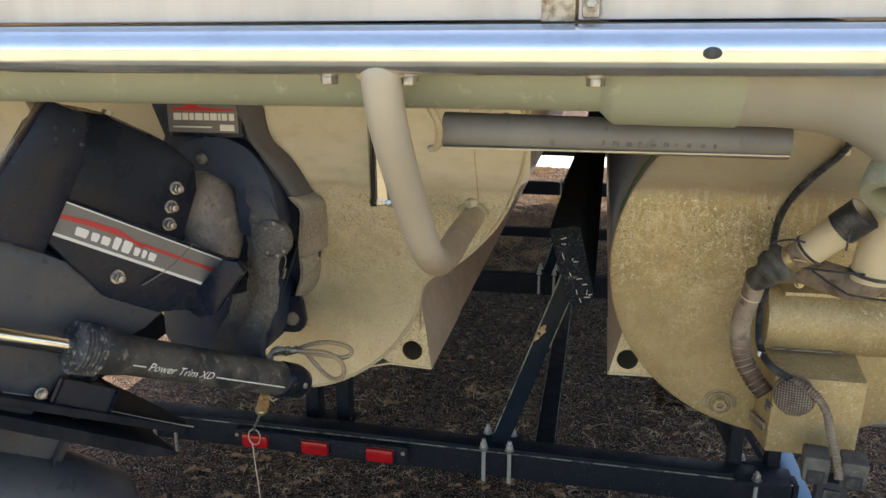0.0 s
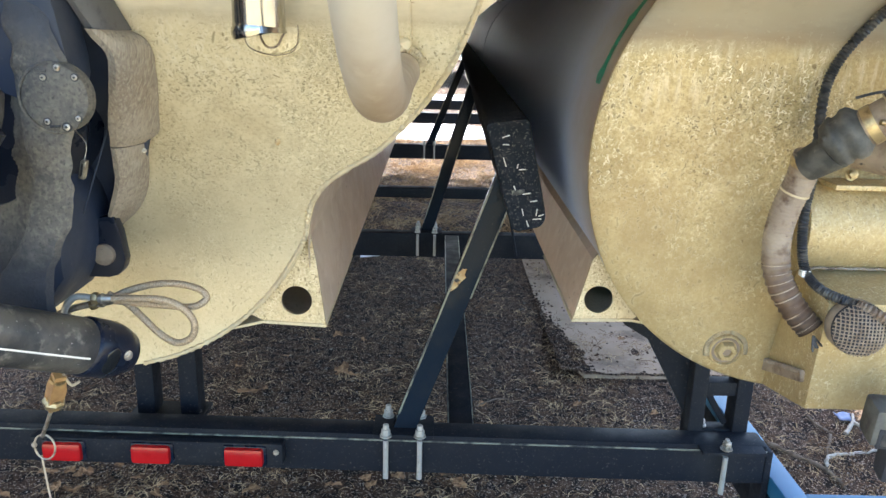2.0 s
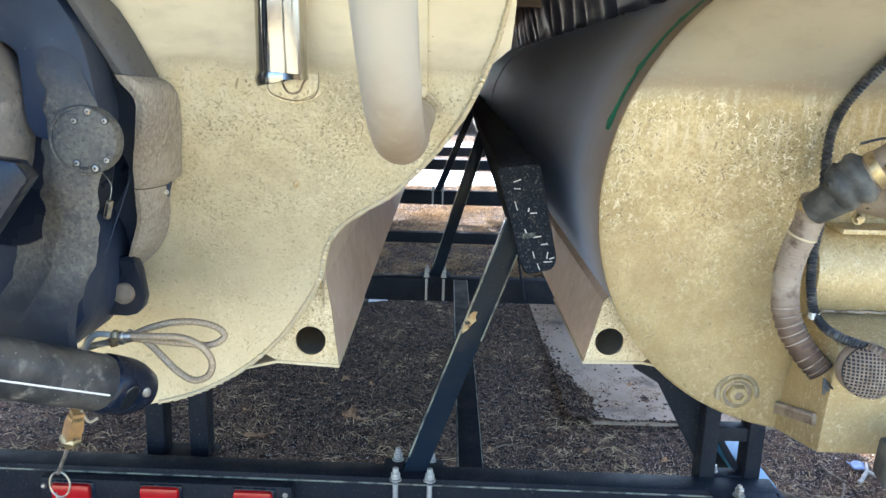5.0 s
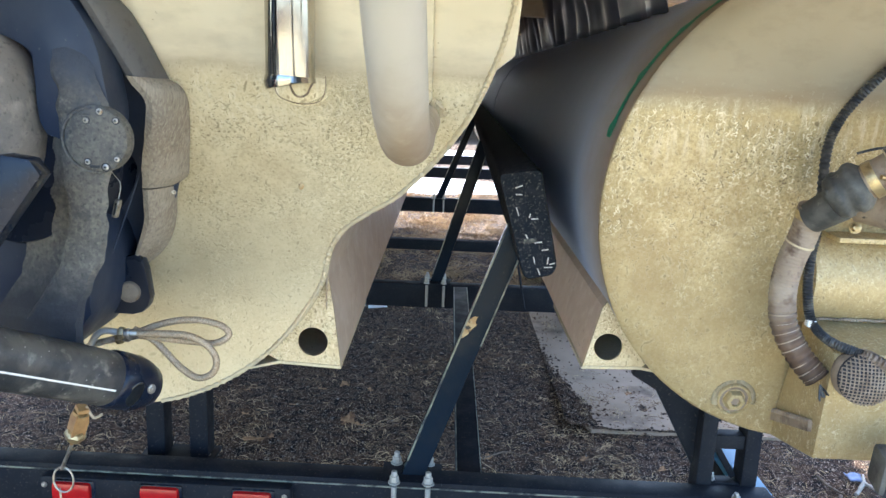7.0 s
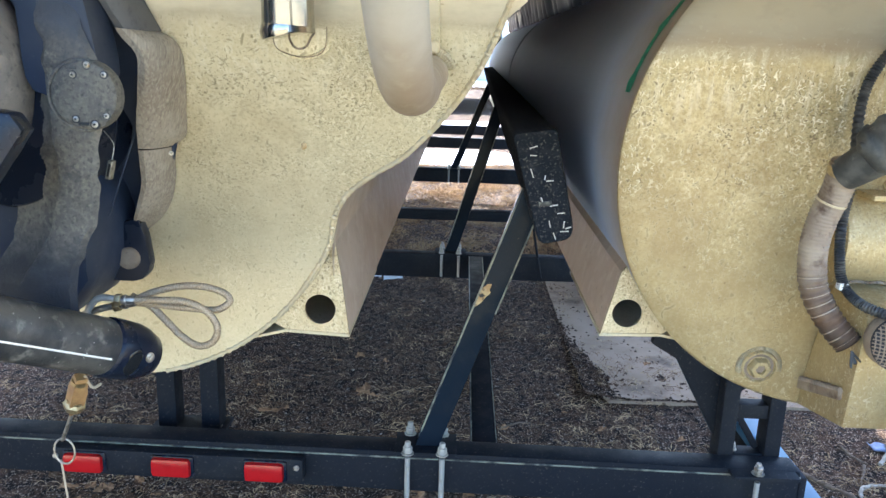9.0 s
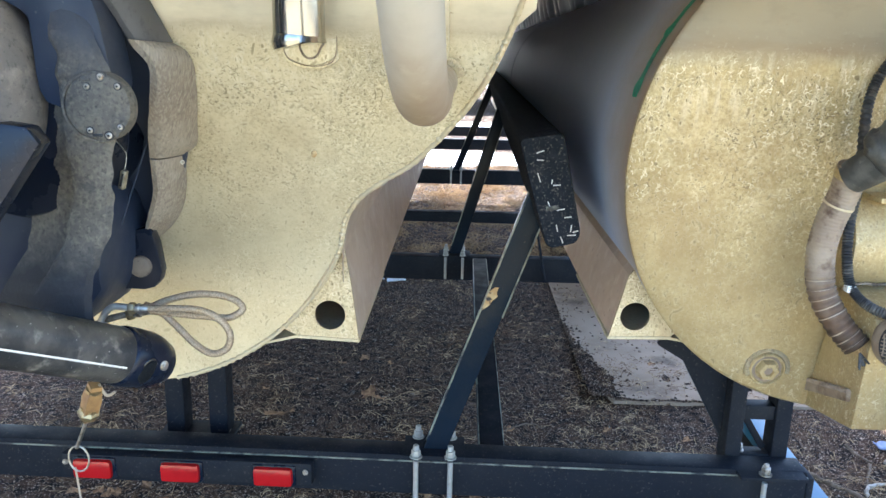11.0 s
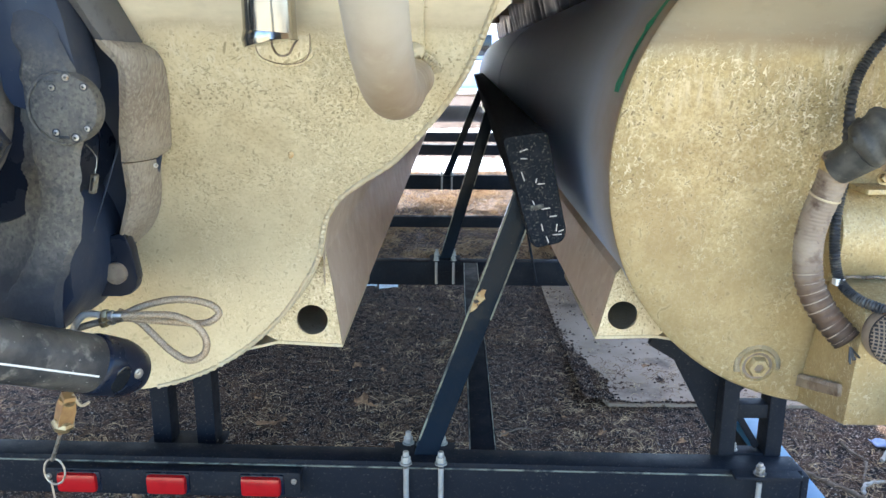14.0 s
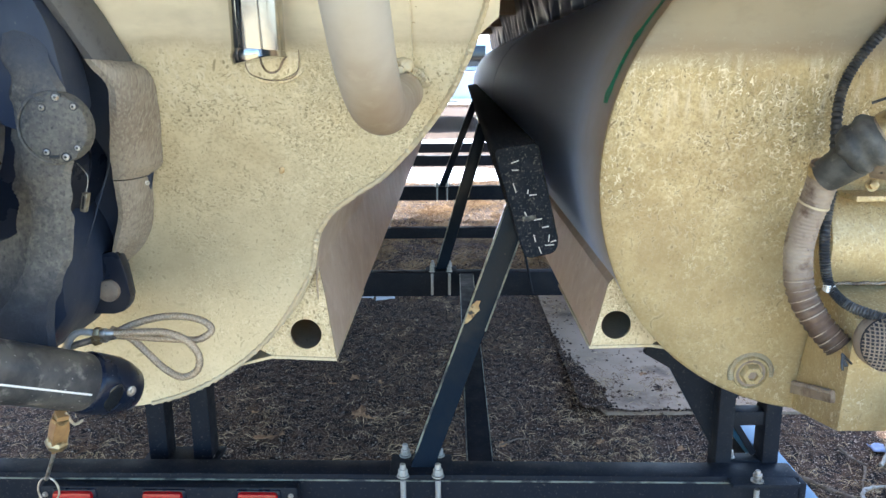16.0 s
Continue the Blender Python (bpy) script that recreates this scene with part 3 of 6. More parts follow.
def make_lawn():
    bm = bmesh.new()
    rows = [[bm.verts.new((x, y + 0.25 * noise.noise((x, 3, 0)), ground_height(x, y) + 0.02)) for x in np.arange(-30, 31, 1.0)] for y in np.arange(-40, -0.9, 1.0)]
    for r0, r1 in zip(rows, rows[1:]):
        for k in range(len(r0) - 1):
            bm.faces.new((r0[k], r0[k + 1], r1[k + 1], r1[k]))
    tagged(part("lawn", bm, LAWN), "dry straw-coloured winter lawn", "lawn", kind="structure")


make_lawn()

# ---- centre pontoon ----
CX = -0.452
LEAN_Z = (0.60, 0.90, 0.955, 1.0, 1.089, 1.2, 1.33, 1.6)
LEAN_Y = (-0.065, -0.065, -0.072, -0.09, -0.135, -0.20, -0.27, -0.42)
EDGE = ((-0.188, 0.956), (-0.176, 0.982), (-0.171, 1.005), (-0.165, 1.026), (-0.150, 1.050), (-0.118, 1.074), (-0.084, 1.096),
        (-0.055, 1.126), (-0.030, 1.156), (-0.008, 1.190), (0.008, 1.226), (0.021, 1.262), (0.029, 1.300), (0.034, 1.360), (0.036, 1.460))


def lean(z):
    zs = np.array([z - 0.03, z - 0.015, z, z + 0.015, z + 0.03])
    return float(np.mean(np.interp(zs, LEAN_Z, LEAN_Y)))


def half_width(z):
    if z < EDGE[0][1]:
        return math.sqrt(max(0.0, 0.294 ** 2 - (z - 1.089) ** 2))
    return lerp(z, [p[1] for p in EDGE], [p[0] for p in EDGE]) - CX


def outline_levels():
    low = [1.089 - 0.294 * math.cos(a) for a in np.linspace(0, 1.1, 22)]
    return [z for z in low if z < 0.95] + list(np.linspace(0.956, 1.46, 56))


WING = ((-0.003, 1.211), (0.006, 1.234), (0.03, 1.255), (0.031, 1.276), (0.032, 1.305), (0.028, 1.333), (0.01, 1.333), (0.003, 1.304), (-0.001, 1.253), (-0.009, 1.22))


def leaned(outline, d0, d1, bevel=0.004):
    """A plate with the given outline that follows the lean of the transom."""
    bm = prism(outline, 0.0, d1 - d0, bevel)
    for v in bm.verts:
        v.co.y += lean(v.co.z) + d0
    return bm


def make_centre_pontoon():
    t = thing("centre_pontoon", "tan-stained aluminium centre pontoon with a flared transom plate", "pontoon")
    levels = outline_levels()
    bm = bmesh.new()
    for side in (0.0, 0.006):
        rows = [[bm.verts.new((CX + half_width(z) * u, lean(z) + side, z)) for u in np.linspace(-1, 1, 21)] for z in levels]
        for r0, r1 in zip(rows, rows[1:]):
            for a in range(20):
                q = (r0[a], r0[a + 1], r1[a + 1], r1[a])
                if len({tuple(v.co) for v in q}) == 4:
                    bm.faces.new(q)
        if side == 0.0:
            front = rows
    for r0, r1, f0, f1 in zip(rows, rows[1:], front, front[1:]):
        for k in (0, 20):
            bm.faces.new((r0[k], r1[k], f1[k], f0[k]))
    bmesh.ops.remove_doubles(bm, verts=bm.verts, dist=1e-5)
    part("transom_plate", bm, ALU, t, sharp=60)
    # the pod behind the plate, and the lower flank that runs on forward
    for s in (-1, 1):
        bm = bmesh.new()
        last = None
        for z in [z for z in levels if z > 1.035]:
            w = half_width(z) - 0.004
            row = (bm.verts.new((CX + s * w, lean(z) + 0.005, z)), bm.verts.new((CX + s * w, 0.13, z)))
            if last:
                bm.faces.new((last[0], last[1], row[1], row[0]))
            last = row
        part("pod_side", bm, ALU_SIDE, t, sharp=70)
        bm = bmesh.new()
        last = None
        for z in (0.935, 0.96, 0.985, 1.01, 1.03, 1.045):
            w = max(half_width(z), 0.275) - 0.002
            row = (bm.verts.new((CX + s * w, lean(z) + 0.005, z)), bm.verts.new((CX + s * w, 5.0, z)))
            if last:
                bm.faces.new((last[0], last[1], row[1], row[0]))
            last = row
        part("flank", bm, ALU_SIDE, t, sharp=70)
    part("pod_back", prism([(CX - half_width(z), z) for z in levels if z > 0.96] + [(CX + half_width(z) - 0.006, z) for z in reversed(levels) if z > 0.96], 0.126, 0.13), ALU_SIDE, t)
    # round log
    part("log", rings([(CX, -0.05, 1.089), (CX, 2, 1.089), (CX, 5.2, 1.089), (CX, 6.2, 1.2)], [0.287, 0.287, 0.287, 0.12], 64, False), ALU_SIDE, t)
    weld = [(CX + half_width(z) - 0.004, lean(z) - 0.001, z) for z in levels[4::2]]
    part("weld_bead", bead(weld, 0.0028, 3), WELD, t)
    part("weld_bead", bead([(2 * CX - x, y, z) for x, y, z in weld], 0.0028, 4), WELD, t)
    strake(t, ((-0.161, 0.857), (-0.241, 0.861), (-0.262, 0.872), (-0.216, 0.915), (-0.190, 0.955), (-0.179, 0.982), (-0.171, 0.935)), (-0.1975, 0.889), -0.057, -1)
    part("strake_lip", prism(((-0.160, 0.8535), (-0.241, 0.8575), (-0.305, 0.842), (-0.305, 0.845), (-0.241, 0.8615), (-0.160, 0.8575)), -0.059, 0.25, 0.0008), ALU, t)
    # bolted strip, washer and lifting eye on the plate
    bm = bmesh.new()
    rows = []
    for z in np.linspace(1.188, 1.45, 14):
        rows.append([bm.verts.new((x, lean(z) + dy, z)) for x, dy in ((-0.096, -0.001), (-0.095, -0.006), (-0.051, -0.006), (-0.050, -0.001))])
    for r0, r1 in zip(rows, rows[1:]):
        for k in range(3):
            bm.faces.new((r0[k], r0[k + 1], r1[k + 1], r1[k]))
    bm.faces.new(rows[0])
    part("strap", bm, ALU, t, "flat aluminium strap welded to the plate")
    bm = bmesh.new()
    rows = []
    for z in np.linspace(1.188, 1.45, 14):
        rows.append([bm.verts.new((x, lean(z) + dy, z)) for x, dy in ((-0.790, -0.001), (-0.789, -0.014), (-0.750, -0.014), (-0.749, -0.001))])
    for r0, r1 in zip(rows, rows[1:]):
        for k in range(3):
            bm.faces.new((r0[k], r0[k + 1], r1[k + 1], r1[k]))
    bm.faces.new(rows[0])
    part("strap", bm, ALU, t, "flat aluminium strap welded to the plate")
    part("bolt", nut((-0.063, lean(1.328) - 0.006, 1.328), (0, -1, -0.4), 0.0085, 0.009, 0.004), ZINC, t)
    bm = rings([(0.0, lean(1.352) - 0.001, 1.352), (0.0, lean(1.352) - 0.005, 1.35)], 0.024, 32)
    part("washer", bm, ALU, t)
    part("washer_hole", rings([(0.0, lean(1.352) - 0.004, 1.352), (0.0, lean(1.352) - 0.0065, 1.35)], 0.0085, 20), PVC_DARK, t)
    bm = blob((-0.060, lean(1.211) - 0.010, 1.2115), (0.010, 0.007, 0.0085), 28)
    for v in bm.verts:
        v.co += Vector((1, 1, 1)) * 0.004 * noise.noise(v.co * 190)
    for r, seed in ((0.0205, 51), (0.0240, 52)):
        bead([(-0.060 + r * math.cos(q), lean(1.187 + r * math.sin(q)) - 0.008, 1.187 + r * math.sin(q)) for q in np.linspace(0.25, 2.8, 9)], 0.0026, seed, bm)
    rod((-0.062, lean(1.210) - 0.012, 1.2095), (-0.062, lean(1.210) - 0.022, 1.2075), 0.0042, 14, 0.001, bm)
    part("weld_knot", bm, WELD, t)
    bm = bmesh.new()
    for y0, y1, g in ((-0.204, -0.214, 0.0), (-0.200, -0.206, 0.004)):
        prism([(-0.158 + g, 1.252), (-0.2, 1.252), (-0.212 - g, 1.235), (-0.211 - g, 1.215 - g)] + [(-0.185 + (0.027 + g) * math.cos(q), 1.216 + (0.016 + g) * math.sin(q)) for q in np.linspace(math.pi * 1.1, math.tau * 0.97, 12)], y0, y1, 0.002, bm)
    part("tab", bm, ALU, t)
    part("tab_seam", tube([(-0.211, -0.2146, 1.220), (-0.208, -0.2146, 1.209), (-0.201, -0.2146, 1.2035), (-0.185, -0.2146, 1.1995), (-0.169, -0.2146, 1.201), (-0.161, -0.2146, 1.207), (-0.1585, -0.2146, 1.222), (-0.160, -0.2146, 1.245)], 0.0005, 6, 8), HOSE, t, "brown seam round the tab")
    part("tab_ring", tube([(-0.192, -0.216, 1.222), (-0.191, -0.230, 1.217), (-0.186, -0.234, 1.209), (-0.180, -0.234, 1.207), (-0.174, -0.234, 1.210), (-0.171, -0.230, 1.217), (-0.170, -0.216, 1.222)], 0.0011, 6, 8), HOSE, t)
    spot = blob((-0.196, lean(1.106) - 0.0004, 1.106), (0.0032, 0.0012, 0.0046), 20)
    for v in spot.verts:
        v.co += Vector((1, 0, 1)) * 0.0016 * noise.noise(v.co * 260)
    part("silt_spot", spot, RUST, t, "dried blot of silt")
    # wing of the transom plate outside the weld
    part("wing_plate", leaned(WING, 0.001, 0.007, 0.0), ALU, t)
    return t


def strake(t, outline, hole, y, side):
    part("strake_end", holed(outline, [(*hole, 0.0195)], y, y + 0.005), ALU_FOOT, t, "aluminium strake end plate with a round hole")
    inner, low, top = outline[0], outline[1], outline[-2]
    bm = bmesh.new()
    for a, b in ((inner, outline[-1]), (outline[-1], top), (inner, low), (low, outline[2])):
        vs = [bm.verts.new((p[0], yy, p[1])) for p, yy in ((a, y + 0.005), (b, y + 0.005), (b, 5.0), (a, 5.0))]
        bm.faces.new(vs)
    bmesh.ops.remove_doubles(bm, verts=bm.verts, dist=1e-5)
    part("strake", bm, ALU_SIDE, t, sharp=20)
    w = bead([(p[0], y - 0.001, p[1]) for p in outline[2:5]], 0.0018, 9)
    part("weld_bead", w, WELD, t)


make_centre_pontoon()

# ---- starboard pontoon ----
RX, RZ, RR = 0.468, 1.086, 0.311


def end_y(z):
    return -0.05 - 0.125 * (z - 0.83)


def make_side_pontoon():
    t = thing("side_pontoon", "tan-stained aluminium side pontoon with a flat round end", "pontoon")
    bm = bmesh.new()
    n = 96
    loops = []
    for r, dy in ((0.0, 0), (0.1, 0), (0.2, 0), (0.27, 0), (RR - 0.004, 0), (RR, 0.003), (RR, 0.009), (RR - 0.006, 0.010)):
        loops.append([bm.verts.new((RX + r * math.sin(a), end_y(RZ + r * math.cos(a)) + dy, RZ + r * math.cos(a))) for a in np.linspace(0, math.tau, n, endpoint=False)])
    for l0, l1 in zip(loops[1:], loops[2:]):
        for k in range(n):
            bm.faces.new((l0[k], l0[(k + 1) % n], l1[(k + 1) % n], l1[k]))
    bm.faces.new(loops[1])
    for v in loops[0]:
        bm.verts.remove(v)
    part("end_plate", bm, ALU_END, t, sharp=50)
    bm = bmesh.new()
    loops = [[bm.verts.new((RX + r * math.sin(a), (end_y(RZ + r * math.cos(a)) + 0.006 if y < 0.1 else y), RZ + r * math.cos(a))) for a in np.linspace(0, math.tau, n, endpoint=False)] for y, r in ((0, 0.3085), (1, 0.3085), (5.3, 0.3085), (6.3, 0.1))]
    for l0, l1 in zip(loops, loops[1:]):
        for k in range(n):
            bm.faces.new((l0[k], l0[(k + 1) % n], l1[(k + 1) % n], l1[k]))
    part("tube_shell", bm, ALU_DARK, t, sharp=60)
    part("tube_seam", bead([(RX + 0.3085 * math.sin(a), 2.4, RZ + 0.3085 * math.cos(a)) for a in np.linspace(-2.2, -0.2, 90)], 0.003, 44), ALU_DARK, t, "welded seam round the tube")
    strake(t, ((0.167, 0.850), (0.248, 0.852), (0.262, 0.862), (0.232, 0.905), (0.202, 0.952), (0.188, 0.935)), (0.2, 0.879), 0.0, 1)
    part("strake_lip", prism(((0.165, 0.8465), (0.246, 0.8485), (0.309, 0.838), (0.309, 0.841), (0.246, 0.8525), (0.165, 0.8505)), -0.002, 0.30, 0.0008), ALU, t)
    # drain plug with its welded ring
    c = Vector((0.360, end_y(0.832), 0.832))
    d = Vector((0, -1, -0.12)).normalized()
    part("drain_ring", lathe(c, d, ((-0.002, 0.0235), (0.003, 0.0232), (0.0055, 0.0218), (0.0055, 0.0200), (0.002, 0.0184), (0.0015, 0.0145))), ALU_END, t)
    # shade inside the groove is put in as a dark brown ring
    part("drain_groove", lathe(c, d, ((0.0, 0.0187), (0.0022, 0.0185), (0.0022, 0.0150), (0.0, 0.0145))), HOSE, t, "dark ring standing for the groove's shade")
    bm = bmesh.new()
    for turn, seed in ((0.0, 12), (0.35, 17)):
        bead([c + d * 0.001 + Vector((0.0252 * math.cos(a), 0, 0.0252 * math.sin(a))) for a in np.linspace(-0.2 + turn, 3.3 + turn * 0.5, 24)], 0.0036, seed, bm)
    part("drain_weld", bm, WELD, t)
    plug = part("drain_plug", lathe(c, d, ((0.001, 0.0143), (0.008, 0.0138), (0.0105, 0.0118), (0.0105, 0.0068), (0.006, 0.0062), (0.006, 0.0005)), 6), ALU_END, t, "hexagonal drain plug")
    part("plug_socket", lathe(c, d, ((0.006, 0.0062), (0.0068, 0.0060), (0.0068, 0.0002)), 12), HOSE, plug)
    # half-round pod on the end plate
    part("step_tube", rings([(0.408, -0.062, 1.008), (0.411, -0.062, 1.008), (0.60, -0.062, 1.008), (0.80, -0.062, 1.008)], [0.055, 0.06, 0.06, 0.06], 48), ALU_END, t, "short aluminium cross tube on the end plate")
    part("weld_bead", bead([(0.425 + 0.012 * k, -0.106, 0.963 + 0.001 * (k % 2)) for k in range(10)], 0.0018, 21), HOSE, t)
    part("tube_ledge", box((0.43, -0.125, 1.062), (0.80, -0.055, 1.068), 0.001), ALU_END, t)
    part("lug_bolt", nut((0.452, -0.11, 1.078), (0, -1, 0.2), 0.005, 0.006, 0.0), BRASS, t)
    # edge tape
    bm = bmesh.new()
    last = None
    for a in np.linspace(-1.305, -0.50, 60):
        r = 0.3094 + 0.0004 * noise.noise((a * 20, 0, 2))
        blot = max(0.0, noise.noise((a * 17, 3, 1))) * 0.016 + max(0.0, 1.0 - abs(a + 1.27) / 0.05) * 0.008
        row = [bm.verts.new((RX + r * math.sin(a), end_y(RZ + r * math.cos(a)) + dy, RZ + r * math.cos(a))) for dy in (0.054 - 0.5 * blot, 0.074 + 1.1 * blot)]
        if last:
            bm.faces.new((last[0], last[1], row[1], row[0]))
        last = row
    part("edge_tape", bm, GREEN, t, "strip of green masking tape")
    return t


make_side_pontoon()


def make_outer_pontoon():
    t = thing("outer_pontoon", "aluminium pontoon on the far side of the drive", "pontoon")
    part("shell", rings([(-1.37, -0.05, 1.086), (-1.37, 5.3, 1.086), (-1.37, 6.3, 1.2)], [0.304, 0.304, 0.1], 64), ALU, t)


make_outer_pontoon()

# ---- sounder bracket ----
def make_bracket():
    t = thing("sounder_bracket", "boxed aluminium bracket welded to the pontoon end", "bracket")
    bm = bmesh.new()
    prof = ((-0.173, 0.943), (-0.159, 0.805), (-0.035, 0.778), (-0.09, 0.962))
    prism(prof, 0.419, 0.553, 0.0015, bm, "x")
    part("box", bm, ALU_END, t, sharp=25)
    part("foot", prism(((-0.030, 0.797), (-0.030, 0.811), (-0.148, 0.846), (-0.148, 0.834)), 0.4135, 0.4205, 0.002, None, "x"), HOSE, t, "dirty welded foot")
    part("weld_bead", bead([(0.4155, -0.03 - 0.0118 * k, 0.812 + 0.0035 * k) for k in range(11)], 0.0028, 14), HOSE, t)
    c, d = Vector((0.446, -0.180, 0.921)), Vector((-0.15, -1, 0.12)).normalized()
    part("cup", rings([c, c + d * 0.018, c + d * 0.02], [0.0305, 0.0305, 0.029], 36), HOSE, t, "round strainer cup")
    a, b = frame_along(d)
    prof = [(0.030 * math.cos(q), 0.02 + 0.014 * math.sin(q)) for q in np.linspace(0, 1.5, 9)]
    part("dome", rings([c + d * h for r, h in prof], [max(r, 0.001) for r, h in prof], 36), DUSTY, t)
    for k in range(-7, 8):
        for p, q in ((a, b), (b, a)):
            off = k * 0.0039
            half = math.sqrt(max(0, 0.0295 ** 2 - off ** 2))
            pts = []
            for s in np.linspace(-half, half, 9):
                rr = min(1.0, math.hypot(off, s) / 0.030)
                pts.append(c + p * off + q * s + d * (0.0212 + 0.014 * math.sqrt(max(0, 1 - rr * rr))))
            part("wire", rings(pts, 0.0008, 5), HOSE, t)
    return t


make_bracket()


def make_plug():
    t = thing("cable_plug", "grey two-lobed plastic cable connector hanging by its cable", "connector")
    m = pose(0.505, -0.225, 0.835, 8, 0, -8)
    for s in (-0.026, 0.026):
        part("lobe", box((s - 0.019, -0.018, -0.035), (s + 0.019, 0.02, 0.012), 0.006, m=m), RUBBER, t)
        part("socket", box((s - 0.009, -0.0205, -0.032), (s + 0.009, -0.012, -0.014), 0.002, m=m), LOOM, t)
        part("socket_rim", box((s - 0.013, -0.0195, -0.036), (s + 0.013, -0.011, -0.010), 0.003, m=m), DUSTY, t)
    part("body", box((-0.022, -0.016, -0.085), (0.022, 0.012, -0.03), 0.006, m=m), DUSTY, t)
    part("latch", box((-0.012, -0.02, -0.07), (0.012, -0.01, -0.042), 0.002, m=m), LOOM, t)


make_plug()

# ---- plumbing at the end plate ----
def make_plumbing():
    t = thing("bilge_hose", "stained ribbed rubber hose with a clamp", "hose")
    pts = spline([(0.377, -0.160, 1.108), (0.376, -0.148, 1.075), (0.369, -0.140, 1.040), (0.366, -0.138, 1.005), (0.371, -0.142, 0.965), (0.388, -0.152, 0.932), (0.408, -0.163, 0.908)], 34)
    radii = []
    for i in range(len(pts)):
        s = i / (len(pts) - 1)
        radii.append(0.0158 - 0.0008 * s + (0.0008 * math.sin(i * 0.9) if s > 0.58 else 0.0004 * math.sin(i * 1.5)))
    part("hose_wall", rings(pts, radii, 22), HOSE_MUD, t)
    part("hose_clamp", rings(pts[6:16], 0.0172, 26), BRASS, t, "worm-drive hose clamp")
    part("zip_tie", rings(pts[44:47], 0.0168, 22), PVC_TAN, t)
    for k in range(124, 200, 9):
        part("wire_coil", rings(pts[k:k + 2], 0.0163 - 0.0008 * k / 204, 22), COIL, t)
    part("zip_tie_head", box((0.394, -0.152, 0.966), (0.404, -0.142, 0.974), 0.001), WHITE_INK, t)
    bm = bmesh.new()
    rnd = random.Random(8)
    for k in range(8):
        e = Vector((0.408 + 0.012 * rnd.random(), -0.172, 0.893 - 0.01 * rnd.random()))
        rings([(0.41, -0.168, 0.902), e], 0.0012, 5, True, bm)
    part("frayed_end", bm, LOOM, t)

    v_thing = thing("check_valve", "dusty black rubber check valve between hoses", "valve")
    c = Vector((0.400, -0.192, 1.133))
    d = Vector((0.62, -0.40, 0.52)).normalized()
    prof = ((-0.026, 0.012), (-0.025, 0.018), (-0.020, 0.0235), (-0.013, 0.0265), (-0.010, 0.0268), (-0.008, 0.0245), (-0.003, 0.0250), (0.001, 0.0278), (0.007, 0.0275), (0.010, 0.0245), (0.013, 0.0215), (0.016, 0.0185))
    bm = rings([c + d * h for h, r in prof], [r for h, r in prof], 40)
    for v in bm.verts:
        v.co += Vector((1, 1, 1)) * 0.003 * noise.noise(v.co * 55) + Vector((1, 0.5, 1)) * 0.0014 * noise.noise(v.co * 170)
    part("body", bm, RUBBER, v_thing, sharp=85)
    part("spigot", rings([c - d * 0.012 + Vector((0, 0, -0.008)), (0.376, -0.160, 1.096)], [0.0205, 0.0178], 22), RUBBER, v_thing)
    part("barb", rod(c + Vector((-0.030, -0.004, -0.006)), c + Vector((-0.018, -0.006, 0.0)), 0.006, 10, 0.001), RUBBER, v_thing)
    part("sleeve", rings([c + d * 0.012, c + d * 0.052], [0.0188, 0.0208], 24), HOSE, v_thing)
    part("clamp_band", rings([c + d * 0.018, c + d * 0.028], 0.0206, 28), BRASS, v_thing)
    part("clamp_screw", rod(c + d * 0.028 + Vector((-0.01, -0.022, 0.002)), c + d * 0.028 + Vector((0.012, -0.022, -0.002)), 0.0028, 10), BRASS, v_thing)

    w = thing("white_drain_pipe", "yellowed white plastic drain pipe", "pipe")
    e = c + d * 0.046
    f = Vector((0.490, -0.245, 1.226))
    part("pipe_wall", rings([e, e + (f - e) * 0.5, f], 0.0235, 28), PVC_TAN, w)
    part("tie", rings([e + (f - e) * 0.02, e + (f - e) * 0.06], 0.0252, 24), LOOM, w)
    part("sleeve", rings([e + (f - e) * 0.60, f], 0.0252, 26), LOOM, w)
    part("tie_tail", rings(spline([e + Vector((-0.01, -0.02, 0.018)), e + Vector((-0.03, -0.02, 0.021)), e + Vector((-0.05, -0.012, 0.014))], 6), 0.0015, 6), LOOM, w)
    part("tie_tail", rings([e + (f - e) * 0.72 + Vector((-0.004, -0.026, 0.0)), e + (f - e) * 0.70 + Vector((-0.006, -0.03, -0.03))], 0.0015, 6), LOOM, w)

    k = thing("drain_elbow", "tan plastic elbow tied below the drain pipe", "pipe")
    part("stub", tube([(0.445, -0.13, 1.112), (0.475, -0.165, 1.108), (0.505, -0.195, 1.108), (0.522, -0.205, 1.118), (0.528, -0.208, 1.14)], 0.0235, 8, 24), HOSE, k)
    part("bulb", tube([(0.523, -0.208, 1.120), (0.525, -0.210, 1.15), (0.530, -0.215, 1.19), (0.534, -0.22, 1.24)], 0.030, 8, 26), PVC_TAN, k)
    part("tie", rings([(0.5235, -0.208, 1.128), (0.524, -0.2085, 1.133)], 0.032, 24), LOOM, k)
    bm = bmesh.new()
    for p, q in (((0.425, -0.215, 1.135), (0.505, -0.235, 1.135)), ((0.44, -0.215, 1.132), (0.485, -0.235, 1.105)), ((0.485, -0.235, 1.105), (0.54, -0.245, 1.102))):
        rings([p, ((p[0] + q[0]) / 2, p[1] - 0.004, (p[2] + q[2]) / 2 - 0.002), q], 0.0017, 6, True, bm)
    part("tie_strap", bm, LOOM, k)

    l = thing("cable", "black ribbed cable loom", "cable")
